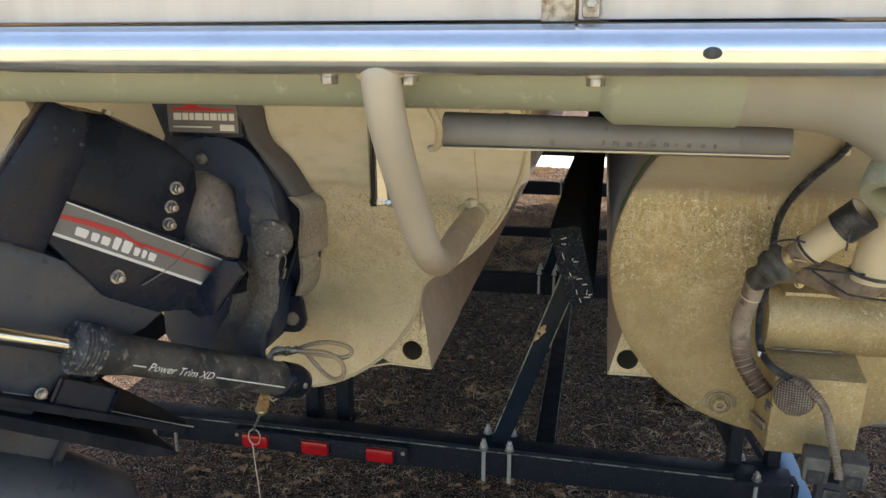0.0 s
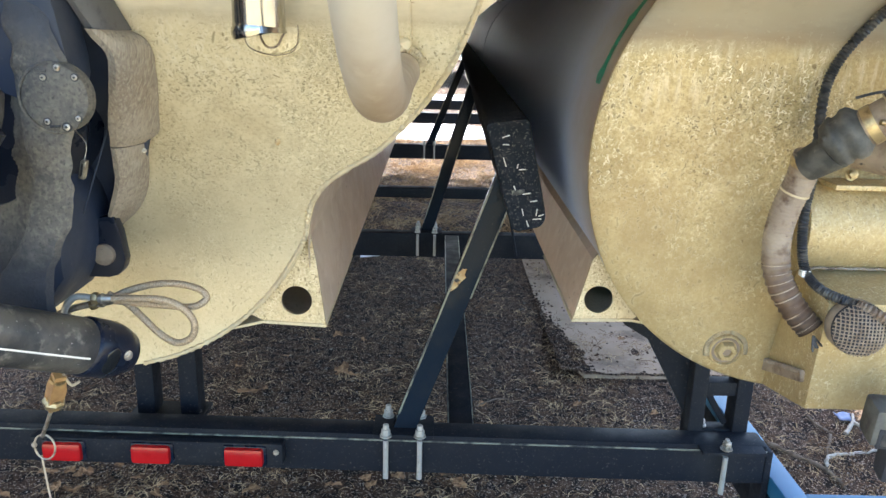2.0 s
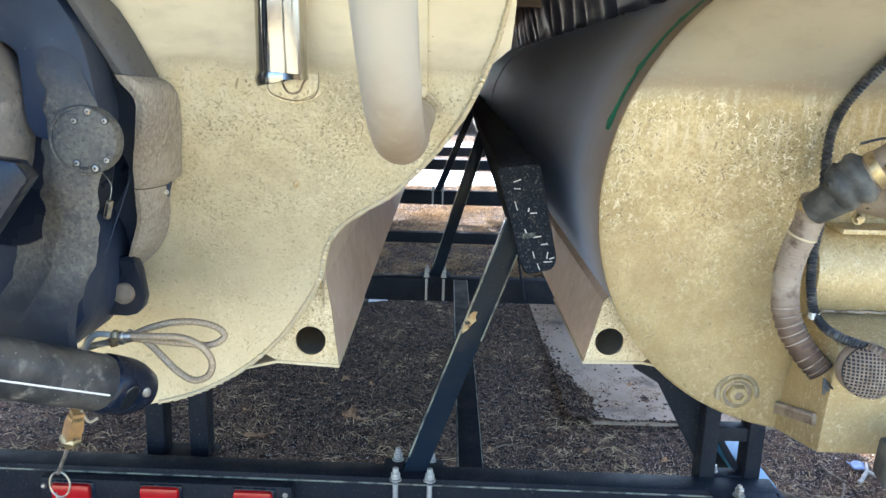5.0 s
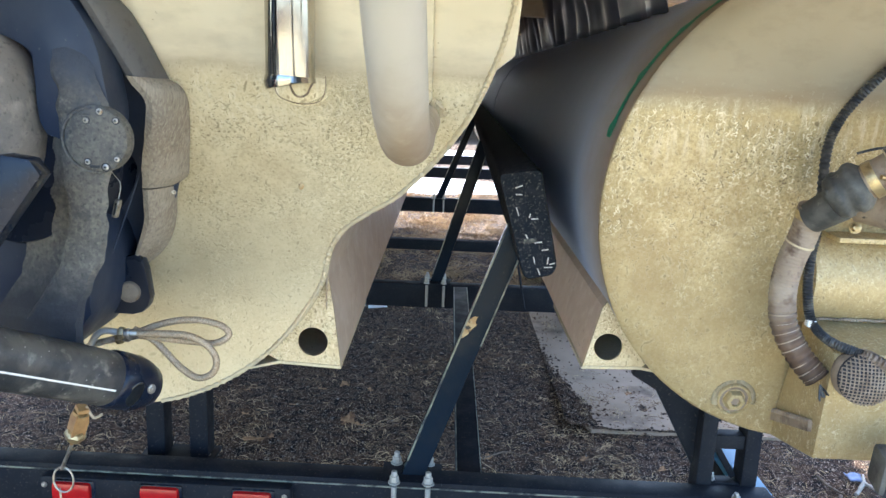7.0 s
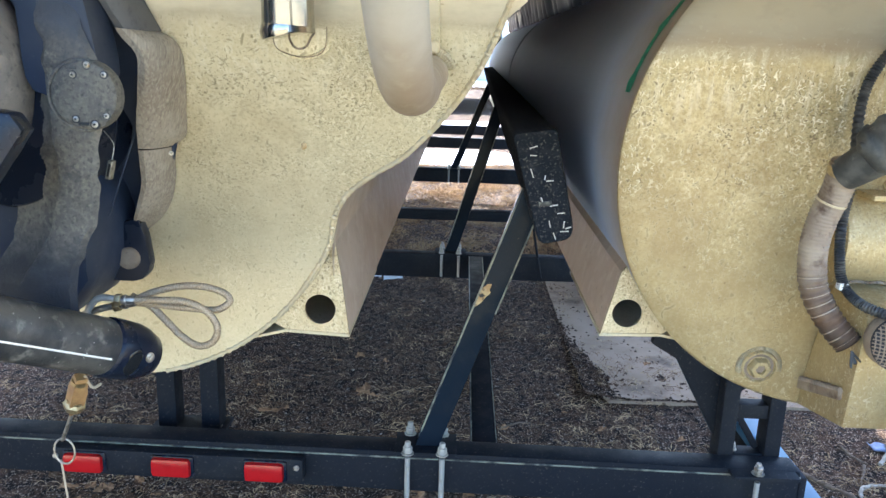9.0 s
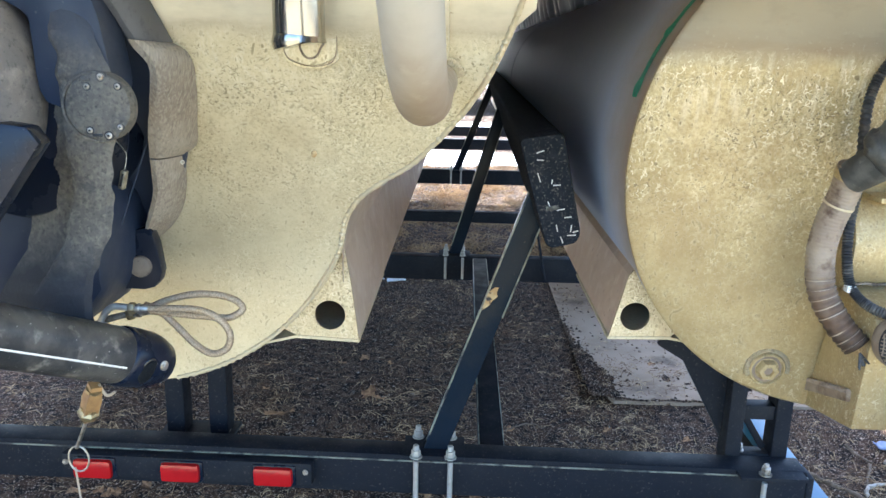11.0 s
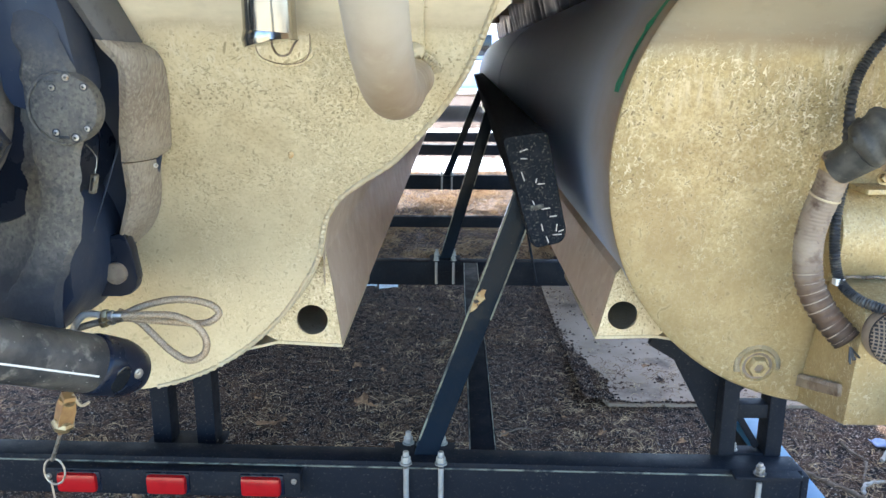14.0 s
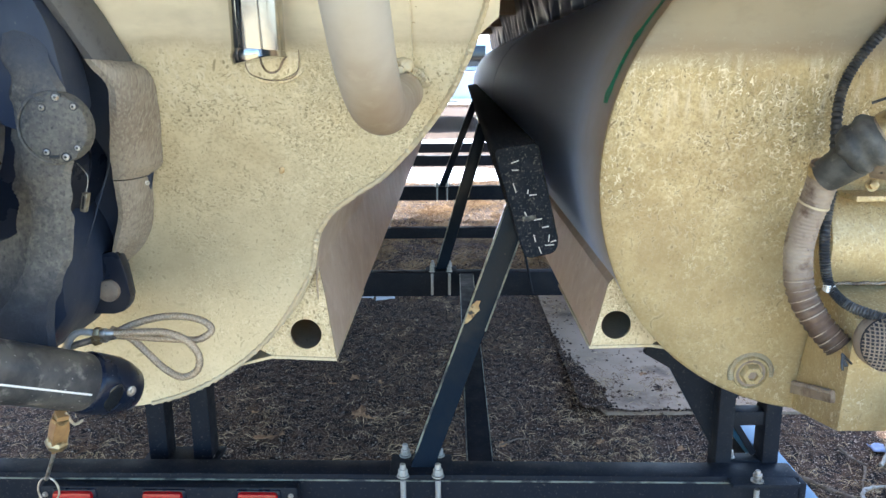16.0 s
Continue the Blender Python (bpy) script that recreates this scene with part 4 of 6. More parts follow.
    pts = spline([(0.54, -0.15, 1.40), (0.520, -0.135, 1.355), (0.505, -0.127, 1.325), (0.484, -0.118, 1.286), (0.452, -0.11, 1.25), (0.424, -0.10, 1.207), (0.409, -0.105, 1.165), (0.402, -0.125, 1.09), (0.394, -0.135, 1.045), (0.393, -0.142, 1.005), (0.400, -0.147, 0.972), (0.414, -0.165, 0.955), (0.437, -0.195, 0.950)], 40)
    part("loom", rings(pts, [0.0055 + 0.0008 * math.sin(i * 1.9) for i in range(len(pts))], 12), LOOM, l)
    pts = spline([(0.437, -0.195, 0.950), (0.466, -0.214, 0.938), (0.485, -0.220, 0.912), (0.493, -0.224, 0.88), (0.503, -0.236, 0.845), (0.508, -0.244, 0.815)], 30)
    part("lower_cable", rings(pts, [0.0060 + 0.0008 * math.sin(i * 1.7) for i in range(len(pts))], 12), HOSE, l, "dusty brown lower cable")
    part("anchor", box((0.489, -0.115, 1.285), (0.50, -0.10, 1.31), 0.002), PVC_TAN, l, "pale cable anchor")


make_plumbing()

# ---- swim platform ----
def make_platform():
    t = thing("swim_platform", "aluminium swim platform edge with a polished tube rail", "platform")
    rail = [(x, -0.69, 1.4505) for x in np.linspace(-1.95, 1.12, 46)]
    part("rail", rings(rail, 0.0215, 40), RAIL, t, "polished tube rail")
    part("dent_mark", blob((0.213, -0.711, 1.449), (0.008, 0.002, 0.005), 12), RUBBER, t)
    part("skirt", box((-1.95, -0.676, 1.4755), (0.1, -0.67, 1.62), 0.001), SKIRT, t)
    part("skirt", box((0.106, -0.676, 1.4755), (1.12, -0.67, 1.62), 0.001), SKIRT, t)
    part("seam_plate", box((0.075, -0.679, 1.474), (0.1035, -0.6765, 1.62), 0.001), ZINC, t, "scuffed grey seam plate")
    # dark strip put in for the shaded gap line below the skirt
    part("skirt_gap", box((-1.95, -0.670, 1.466), (1.12, -0.62, 1.4735), 0.001), PVC_DARK, t)
    part("latch_plate", box((0.109, -0.684, 1.4765), (0.124, -0.6765, 1.502), 0.003), ZINC, t)
    part("latch_bolt", nut((0.1165, -0.684, 1.489), (0, -1, 0), 0.0045, 0.004, 0.0), ZINC, t)
    # unseen panels above the deck, added only to lengthen its shadow
    part("shade_panel", box((-1.95, -0.5, 1.56), (-1.92, 6.0, 2.6), 0.0), SKIRT, t, "plain unseen panel above the deck, added to shade the ground")
    part("shade_panel", box((1.09, -0.5, 1.56), (1.12, 6.0, 3.0), 0.0), SKIRT, t, "plain unseen panel above the deck, added to shade the ground")
    # deck is widened past the pontoons, out of view, to shade more ground
    part("deck", box((-1.95, -0.665, 1.50), (1.12, 6.2, 1.56), 0.0), ALU_SIDE, t)
    for x in (-0.117, -0.041, 0.123):
        part("nut", nut((x, -0.680, 1.430), (0, 0, -1), 0.0075, 0.008, 0.0), ZINC, t)
    part("beam", box((-1.95, -0.668, 1.432), (1.12, -0.64, 1.4655), 0.002), ALU_SIDE, t)
    for y in (0.6, 1.6, 2.6, 3.6, 4.6):
        part("joist", box((-1.6, y, 1.44), (0.85, y + 0.05, 1.50), 0.002), ALU_SIDE, t)

    s = thing("platform_strut", "dusty tan painted tube strut bent under the platform", "strut")
    way = spline([(-0.066, -0.692, 1.447), (-0.066, -0.672, 1.392), (-0.066, -0.626, 1.333), (-0.066, -0.576, 1.281), (-0.065, -0.541, 1.243), (-0.064, -0.502, 1.209), (-0.063, -0.452, 1.187), (-0.062, -0.39, 1.181), (-0.062, -0.31, 1.184), (-0.060, -0.203, 1.187)], 12)
    part("tube", rings(way, [0.010, 0.013, 0.016, 0.018] + [0.0187] * (len(way) - 4), 32), TAN_TUBE, s)
    part("weld_collar", bead([(-0.066 + 0.021 * math.cos(a), -0.680 + 0.016 * math.sin(a), 1.428 - 0.02 * math.sin(a) * 0.2) for a in np.linspace(0, 6.28, 12)], 0.003, 6), WELD, s)
    part("hook", rings(spline([(-0.045, -0.60, 1.40), (-0.035, -0.585, 1.375), (-0.04, -0.565, 1.35), (-0.05, -0.56, 1.345)], 8), 0.004, 10), WELD, s)

    p = thing("drain_pipe", "weathered grey-green plastic drain pipe with a coupling", "pipe")
    part("pipe_wall", rings([(-1.6, -0.60, 1.432), (-0.3, -0.60, 1.432), (0.15, -0.60, 1.431)], 0.0395, 40), PVC, p)
    part("coupling", rings([(0.128, -0.60, 1.431), (0.136, -0.60, 1.431), (0.142, -0.60, 1.431), (0.252, -0.60, 1.430)], [0.040, 0.048, 0.0515, 0.0515], 40), PVC, p, "wider grey-green coupling")
    part("bend", rings(spline([(0.24, -0.60, 1.430), (0.31, -0.60, 1.428), (0.367, -0.60, 1.415), (0.414, -0.60, 1.385), (0.440, -0.60, 1.350), (0.448, -0.60, 1.318)], 10), 0.050, 36), PVC_GREY, p)
    part("socket", lathe(Vector((0.440, -0.588, 1.350)), Vector((-0.40, -0.42, -0.82)), ((0.0, 0.050), (0.004, 0.055), (0.046, 0.056), (0.052, 0.053), (0.052, 0.044), (0.02, 0.042), (0.02, 0.001))), PVC, p)

    c = thing("conduit", "dark grey plastic conduit with faint printing", "conduit")
    part("conduit_wall", rings([(-0.034, -0.555, 1.366), (0.14, -0.555, 1.363), (0.312, -0.555, 1.361)], 0.0185, 32), PVC_DARK, c)
    part("lower_lip", box((-0.034, -0.5712, 1.3475), (0.311, -0.5655, 1.3492), 0.0006), PVC_TAN, c, "pale lower edge")
    rnd = random.Random(2)
    for i in range(10):
        x = 0.13 + i * 0.012 + 0.002 * rnd.random()
        h = 0.0035 + 0.003 * rnd.random()
        part("print_mark", box((x, -0.5732, 1.3545), (x + 0.003 + 0.004 * rnd.random(), -0.5722, 1.3545 + h), 0.0), PRINT, c)


make_platform()

def make_ram():
    t = thing("hydraulic_ram", "polished steel ram standing on the transom tab", "ram")
    part("barrel", rings([(-0.1837, -0.266, 1.226), (-0.1837, -0.276, 1.46)], 0.0231, 40), RAM_STEEL, t)
    part("foot_rim", rings([(-0.1837, -0.266, 1.2185), (-0.1842, -0.266, 1.221), (-0.1837, -0.266, 1.2275)], [0.0236, 0.0246, 0.0232], 40), RAM_STEEL, t)


make_ram()

# ---- stern drive ----
U = Vector((-0.49, -0.715, 0.50)).normalized()
S = Vector((0.825, -0.565, 0.0)).normalized()
W = S.cross(U) * -1
if W.z < 0:
    W = -W
DM = Matrix.Translation((-0.404, -0.375, 1.14)) @ Matrix((U, S, W)).transposed().to_4x4()


def resample(points, n):
    pts = [Vector((p[0], 0, p[1])) for p in points]
    pts = spline(pts, 8)
    run = [0.0]
    for p, q in zip(pts, pts[1:]):
        run.append(run[-1] + (q - p).length)
    at = np.linspace(0, run[-1], n)
    return [(lerp(v, run, [p.x for p in pts]), lerp(v, run, [p.z for p in pts])) for v in at]


def sloped(inner, outer, proud, n=24, seed=0):
    """A casting that stands proud of the transom along its inner edge and runs down to the plate outside."""
    bm = bmesh.new()
    ins, outs = resample(inner, n), resample(outer, n)
    prof = ((0.0, -0.004), (0.0, -proud * 0.9), (0.05, -proud), (0.3, -proud * 1.02), (0.55, -proud * 0.92), (0.78, -proud * 0.66), (0.93, -proud * 0.3), (1.0, -0.002))
    rows = []
    for (xi, zi), (xo, zo) in zip(ins, outs):
        row = []
        for u, dd in prof:
            x, z = xi + (xo - xi) * u, zi + (zo - zi) * u
            row.append(bm.verts.new((x + 0.0012 * noise.noise((x * 60, z * 60, seed)), lean(z) + dd + 0.0015 * noise.noise((x * 45, z * 45, seed + 5)), z)))
        rows.append(row)
    for r0, r1 in zip(rows, rows[1:]):
        for k in range(len(prof) - 1):
            bm.faces.new((r0[k], r0[k + 1], r1[k + 1], r1[k]))
    bm.faces.new(rows[0][::-1])
    bm.faces.new(rows[-1])
    bmesh.ops.recalc_face_normals(bm, faces=bm.faces)
    return bm


ARM_Z = (0.967, 0.984, 1.004, 1.022, 1.042, 1.071, 1.092, 1.13, 1.16, 1.192, 1.215, 1.25, 1.29)
ARM_LEFT = (-0.496, -0.488, -0.470, -0.459, -0.452, -0.448, -0.449, -0.436, -0.438, -0.432, -0.424, -0.430, -0.470)
ARM_RIDGE = (-0.440, -0.436, -0.421, -0.407, -0.396, -0.388, -0.386, -0.387, -0.389, -0.390, -0.392, -0.400, -0.440)
ARM_RIGHT = (-0.377, -0.381, -0.373, -0.366, -0.355, -0.349, -0.348, -0.345, -0.338, -0.341, -0.350, -0.362, -0.395)


def arm(z0, z1, n, seed, swell=0.0):
    bm = bmesh.new()
    rows = []
    for z in np.linspace(z0, z1, n):
        zs = (z - 0.012, z, z + 0.012)
        xl, xm, xr = (sum(lerp(v, ARM_Z, tab) for v in zs) / 3 for tab in (ARM_LEFT, ARM_RIDGE, ARM_RIGHT))
        cols = [(xl + 0.012, -0.215), (xl, -0.242), (xl + 0.003, -0.262), (xm - 0.010, -0.275), (xm - 0.003, -0.286), (xm, -0.300), (xm + 0.006, -0.304), (0.5 * (xm + xr), -0.305), (xr - 0.006, -0.304), (xr - 0.001, -0.299), (xr - 0.009, -0.286), (xr - 0.040, -0.232)]
        dip = 0.45 * max(0.0, z - 1.225)
        cols = [(x, y + dip) for x, y in cols]
        rows.append([bm.verts.new((x + (0.0013 + swell) * noise.noise((x * 70, z * 70, seed)), y - (0.0016 + swell) * noise.noise((x * 60, z * 60, seed + 3)), z)) for x, y in cols])
    for r0, r1 in zip(rows, rows[1:]):
        for k in range(len(r0) - 1):
            bm.faces.new((r0[k], r0[k + 1], r1[k + 1], r1[k]))
    bm.faces.new(rows[0])
    bm.faces.new(rows[-1][::-1])
    bmesh.ops.recalc_face_normals(bm, faces=bm.faces)
    return bm


def make_drive():
    t = thing("stern_drive", "dusty black boat stern drive on a gimbal mount, trimmed up", "stern drive")
    # mounting flange
    outer = ((-0.366, 1.40), (-0.366, 1.355), (-0.366, 1.312), (-0.342, 1.278), (-0.330, 1.245), (-0.322, 1.222), (-0.313, 1.190), (-0.318, 1.160), (-0.328, 1.115), (-0.345, 1.075), (-0.360, 1.035), (-0.395, 0.992), (-0.425, 0.960))
    part("transom_flange", leaned([(2 * CX - x, z) for x, z in reversed(outer)] + list(outer), -0.001, -0.010), NAVY, t)
    part("flange_rim", sloped(((-0.385, 1.40), (-0.383, 1.356), (-0.384, 1.325), (-0.369, 1.285), (-0.357, 1.253), (-0.350, 1.236), (-0.343, 1.219)), ((-0.361, 1.40), (-0.361, 1.361), (-0.362, 1.312), (-0.340, 1.280), (-0.330, 1.254), (-0.322, 1.232), (-0.318, 1.219)), 0.045, 28, 1), RIM, t, "grey flange rim")
    part("pad", sloped(((-0.342, 1.221), (-0.339, 1.212), (-0.331, 1.196), (-0.340, 1.165), (-0.352, 1.131), (-0.358, 1.103)), ((-0.320, 1.219), (-0.306, 1.210), (-0.304, 1.192), (-0.308, 1.167), (-0.314, 1.142), (-0.321, 1.115), (-0.336, 1.102)), 0.051, 26, 2), MUD, t, "silt-coated clamp pad")
    part("pad", sloped(((-0.359, 1.1015), (-0.366, 1.066), (-0.376, 1.042), (-0.390, 1.012), (-0.400, 0.999), (-0.412, 0.988)), ((-0.337, 1.1005), (-0.342, 1.077), (-0.347, 1.058), (-0.357, 1.035), (-0.370, 1.016), (-0.393, 0.995), (-0.418, 0.980)), 0.050, 26, 3), MUD, t, "silt-coated clamp pad")
    part("pad_bolt", nut((-0.330, -0.176, 1.097), (0.5, -1, 0), 0.0016, 0.003, 0.002, 0.0016), ZINC, t)
    part("pad_bolt", nut((-0.327, -0.215, 1.170), (0.5, -1, 0), 0.0013, 0.001, 0.0), ZINC, t)
    part("bellows_wire", tube([(-0.372, -0.235, 1.125), (-0.363, -0.236, 1.113), (-0.364, -0.238, 1.100), (-0.366, -0.240, 1.095)], 0.0005, 6, 6), ZINC, t)
    part("link_rod", rod((-0.36, -0.19, 1.12), (-0.385, -0.21, 1.035), 0.0008, 8), NAVY, t)
    # dark housing behind and below the arm
    part("gimbal_housing", prism(((-0.60, 1.02), (-0.60, 0.955), (-0.57, 0.918), (-0.47, 0.905), (-0.425, 0.93), (-0.40, 0.97), (-0.396, 1.05), (-0.415, 1.12), (-0.48, 1.14), (-0.58, 1.10)), -0.235, -0.10, 0.018), NAVY, t, "black lower gimbal housing")
    # badge block on top
    part("badge_block", box((-0.496, -0.325, 1.318), (-0.379, -0.16, 1.40), 0.006), BLACK, t)
    bm = box((-0.494, -0.3280, 1.326), (-0.384, -0.3255, 1.366), 0.0)
    badge = part("badge", bm, GREY_INK, t, "dark nameplate with red and white marks")
    part("badge_mark", prism([(-0.486, 1.361), (-0.466, 1.364), (-0.452, 1.372), (-0.444, 1.363), (-0.388, 1.360), (-0.388, 1.357), (-0.486, 1.358)], -0.3292, -0.3279, 0.0), RED_INK, badge)
    for a, b in ((-0.484, -0.472), (-0.470, -0.461), (-0.459, -0.452), (-0.450, -0.438), (-0.436, -0.428), (-0.426, -0.416), (-0.414, -0.410), (-0.408, -0.400), (-0.397, -0.389)):
        part("badge_mark", box((a, -0.3291, 1.344), (b, -0.3279, 1.354), 0.0), WHITE_INK, badge)
    part("badge_mark", box((-0.486, -0.3291, 1.333), (-0.425, -0.3279, 1.335), 0.0), WHITE_INK, badge)
    part("badge_mark", box((-0.412, -0.3291, 1.329), (-0.390, -0.3279, 1.338), 0.0), WHITE_INK, badge)
    # bellows and bell housing
    part("bellows", rings([(CX, -0.11 - 0.02 * k, 1.13) for k in range(9)], [0.074 + 0.007 * (k % 2) for k in range(9)], 36), BLACK, t)
    part("bell_housing", blob((-0.466, -0.285, 1.176), (0.052, 0.066, 0.090), 32), GREY_CASE, t, "grey-brown bell housing")
    # gimbal ring
    ring = spline([(x, 0, z) for x, z in ((-0.50, 1.300), (-0.475, 1.312), (-0.438, 1.317), (-0.405, 1.309), (-0.378, 1.290), (-0.358, 1.258), (-0.349, 1.225), (-0.348, 1.170), (-0.404, 1.165), (-0.412, 1.222), (-0.415, 1.240), (-0.443, 1.254), (-0.474, 1.260), (-0.50, 1.258))], 4, True)[:-1]
    part("gimbal_ring", prism([(p.x, p.z) for p in ring], -0.2965, -0.25, 0.003), NAVY, t)
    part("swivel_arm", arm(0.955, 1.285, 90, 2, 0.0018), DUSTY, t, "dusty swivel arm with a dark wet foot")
    part("ring_bolt", nut((-0.453, -0.313, 1.285), (0, -1, 0), 0.006, 0.006, 0.0), ZINC, t)
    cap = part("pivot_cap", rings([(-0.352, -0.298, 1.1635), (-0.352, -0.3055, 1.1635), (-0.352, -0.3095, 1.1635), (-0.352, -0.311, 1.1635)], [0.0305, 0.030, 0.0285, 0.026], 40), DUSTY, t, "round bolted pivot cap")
    for a, r, reach in ((2.03, 0.0030, 0.0190), (1.40, 0.0034, 0.0258), (0.76, 0.0029, 0.0255), (4.31, 0.0029, 0.0222), (5.01, 0.0034, 0.0258), (5.53, 0.0028, 0.0250)):
        x, z = -0.351 + reach * math.cos(a), 1.1635 + reach * math.sin(a)
        part("bolt_seat", rings([(x, -0.3085, z), (x, -0.3112, z)], r * 1.25, 14), LOOM, cap)
        part("cap_bolt", rod((x, -0.3090, z), (x, -0.3124, z), r * 0.86, 14, 0.0006), ZINC, cap)
        part("bolt_socket", rings([(x, -0.3115, z), (x, -0.31265, z)], r * 0.36, 6), LOOM, cap)
    for a in (1.86, 4.74):
        part("cap_slot", box((-0.0045, -0.0008, -0.0014), (0.0045, 0.0008, 0.0014), 0.0006, m=Matrix.Translation((-0.354 + 0.0242 * math.cos(a), -0.3112, 1.163 + 0.0242 * math.sin(a)))), LOOM, cap)
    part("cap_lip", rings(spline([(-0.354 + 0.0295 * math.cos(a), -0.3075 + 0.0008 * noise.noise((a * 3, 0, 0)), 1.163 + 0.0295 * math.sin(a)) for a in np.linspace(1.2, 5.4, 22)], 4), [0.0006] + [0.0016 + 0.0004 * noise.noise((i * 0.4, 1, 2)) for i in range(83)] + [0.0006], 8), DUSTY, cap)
    part("hose_clamp", box((-0.0028, -0.004, -0.0095), (0.0028, 0.004, 0.0095), 0.0015, m=Matrix.Translation((-0.366, -0.24, 1.088)) @ pose(0, 0, 0, 0, 14, 0)), ZINC, t)
    part("clamp_gap", box((-0.0010, -0.0046, -0.0065), (0.0010, 0.0, 0.0065), 0.0004, m=Matrix.Translation((-0.366, -0.24, 1.088)) @ pose(0, 0, 0, 0, 14, 0)), LOOM, t)
    # ear with a hole
    part("ear", prism(((-0.45, 0.947), (-0.392, 0.946), (-0.381, 0.949), (-0.374, 0.957), (-0.371, 0.968), (-0.375, 1.0), (-0.382, 1.02), (-0.45, 1.0)), -0.150, -0.133, 0.003), BLACK, t)
    part("ear_pin", rod((-0.394, -0.156, 0.974), (-0.394, -0.14, 0.974), 0.0125, 24, 0.003), HOSE, t)

    # drive leg, along its own axes: along, across, up
    prof = [(-0.02, -0.07), (0.05, -0.098), (0.13, -0.10), (0.20, -0.06), (0.305, -0.06), (0.305, 0.0), (0.295, 0.085), (0.28, 0.118), (0.22, 0.135), (0.13, 0.136), (0.075, 0.127), (0.055, 0.09), (0.046, 0.02)]
    part("upper_housing", prism(prof, -0.10, -0.036, 0.022, None, "y", DM), BLACK, t, "scuffed black upper gear housing")
    part("top_cover", prism([(0.237, -0.062), (0.328, -0.062), (0.319, 0.010), (0.312, 0.056), (0.305, 0.114), (0.256, 0.117), (0.237, 0.06)], -0.03, 0.008, 0.005, None, "y", DM), BLACK, t)
    part("yoke", prism([(-0.387, 1.158), (-0.363, 1.155), (-0.354, 1.142), (-0.404, 1.074), (-0.43, 1.066), (-0.455, 1.082)], -0.405, -0.385, 0.004), BLACK, t)
    part("side_rib", prism([(-0.02, -0.062), (0.06, -0.092), (0.14, -0.092), (0.24, -0.045), (0.24, 0.012), (-0.02, 0.014)], -0.06, -0.004, 0.004, None, "y", DM), BLACK, t)
    decal = part("decal_band", box((0.0, -0.004, -0.036), (0.238, 0.0005, 0.008), 0.0, m=DM), GREY_INK, t, "grey side decal with red and white marks")
    part("decal_stripe", box((0.0, 0.0004, 0.0065), (0.238, 0.0012, 0.0083), 0.0, m=DM), WHITE_INK, decal)
    part("decal_stripe", box((0.0, 0.0004, -0.0365), (0.238, 0.0014, -0.0325), 0.0, m=DM), WHITE_INK, decal)
    part("decal_stripe", box((0.0, 0.0004, -0.013), (0.13, 0.0013, -0.0085), 0.0, m=DM), RED_INK, decal)
    part("decal_stripe", prism([(0.12, -0.012), (0.16, -0.002), (0.20, -0.004), (0.238, -0.009), (0.238, -0.014), (0.19, -0.011), (0.15, -0.010), (0.12, -0.016)], 0.0004, 0.0013, 0.0, None, "y", DM), RED_INK, decal)
    for k, (a, b) in enumerate(((0.098, 0.108), (0.112, 0.118), (0.122, 0.130), (0.135, 0.147), (0.151, 0.160), (0.165, 0.176), (0.180, 0.190), (0.195, 0.211))):
        lo, hi = (-0.0275, -0.0165) if k not in (4, 3) else (-0.0285, -0.0125)
        part("decal_mark", prism([(a + 0.001, lo), (b - 0.001, lo), (b, lo + 0.002), (b + 0.001, hi - 0.002), (b, hi), (a + 0.002, hi), (a, hi - 0.003)], 0.0004, 0.0015, 0.0, None, "y", DM), WHITE_INK, decal)
    part("decal_crack", tube([DM @ Vector((0.055, 0.002, 0.016)), DM @ Vector((0.064, 0.0015, -0.01)), DM @ Vector((0.082, 0.001, -0.04)), DM @ Vector((0.10, 0.0, -0.062))], 0.0009, 6, 6), PVC_DARK, decal)
    for a, o, b in ((0.092, -0.037, 0.079), (0.088, -0.037, 0.052), (0.081, -0.037, 0.028), (0.135, -0.005, -0.062)):
        part("drive_bolt", nut(DM @ Vector((a, o, b)), S, 0.0065, 0.009, 0.008, 0.005), ZINC, t)
    part("leg", prism([(0.03, -0.07), (0.385, -0.05), (0.43, -0.16), (0.40, -0.36), (0.20, -0.36), (0.13, -0.20), (0.06, -0.12)], -0.17, -0.012, 0.02, None, "y", DM), LEG, t, "worn dark drive leg")
    part("vent_plate", prism([(-0.075, -0.02), (-0.05, 0.0), (0.55, 0.03), (0.60, -0.10), (0.55, -0.25), (0.0, -0.20), (-0.05, -0.10)], -0.252, -0.240, 0.003, None, "y", DM @ Matrix(((1, 0, 0, 0), (0, 0, 1, 0), (0, 1, 0, 0), (0, 0, 0, 1)))), DULL, t)
    part("plate_edge", tube([(-0.581, -0.621, 1.038), (-0.554, -0.566, 1.003), (-0.511, -0.514, 0.964), (-0.464, -0.456, 0.921), (-0.442, -0.428, 0.902)], 0.0011, 6, 6), PVC_GREY, t, "pale plate edge")
    # lower plate, trim block and bolts beside the leg
    part("lower_plate", prism([(-0.045, -0.275), (0.0, -0.27), (0.55, -0.25), (0.55, -0.262), (0.0, -0.29), (-0.045, -0.281)], -0.13, 0.012, 0.002, None, "y", DM), DULL, t)
    part("trim_block", box((0.075, -0.06, -0.245), (0.15, 0.0, -0.212), 0.005, m=DM), BLACK, t)
    part("trim_bolt", nut(DM @ Vector((0.168, -0.004, -0.232)), S, 0.0055, 0.007, 0.004), ZINC, t)
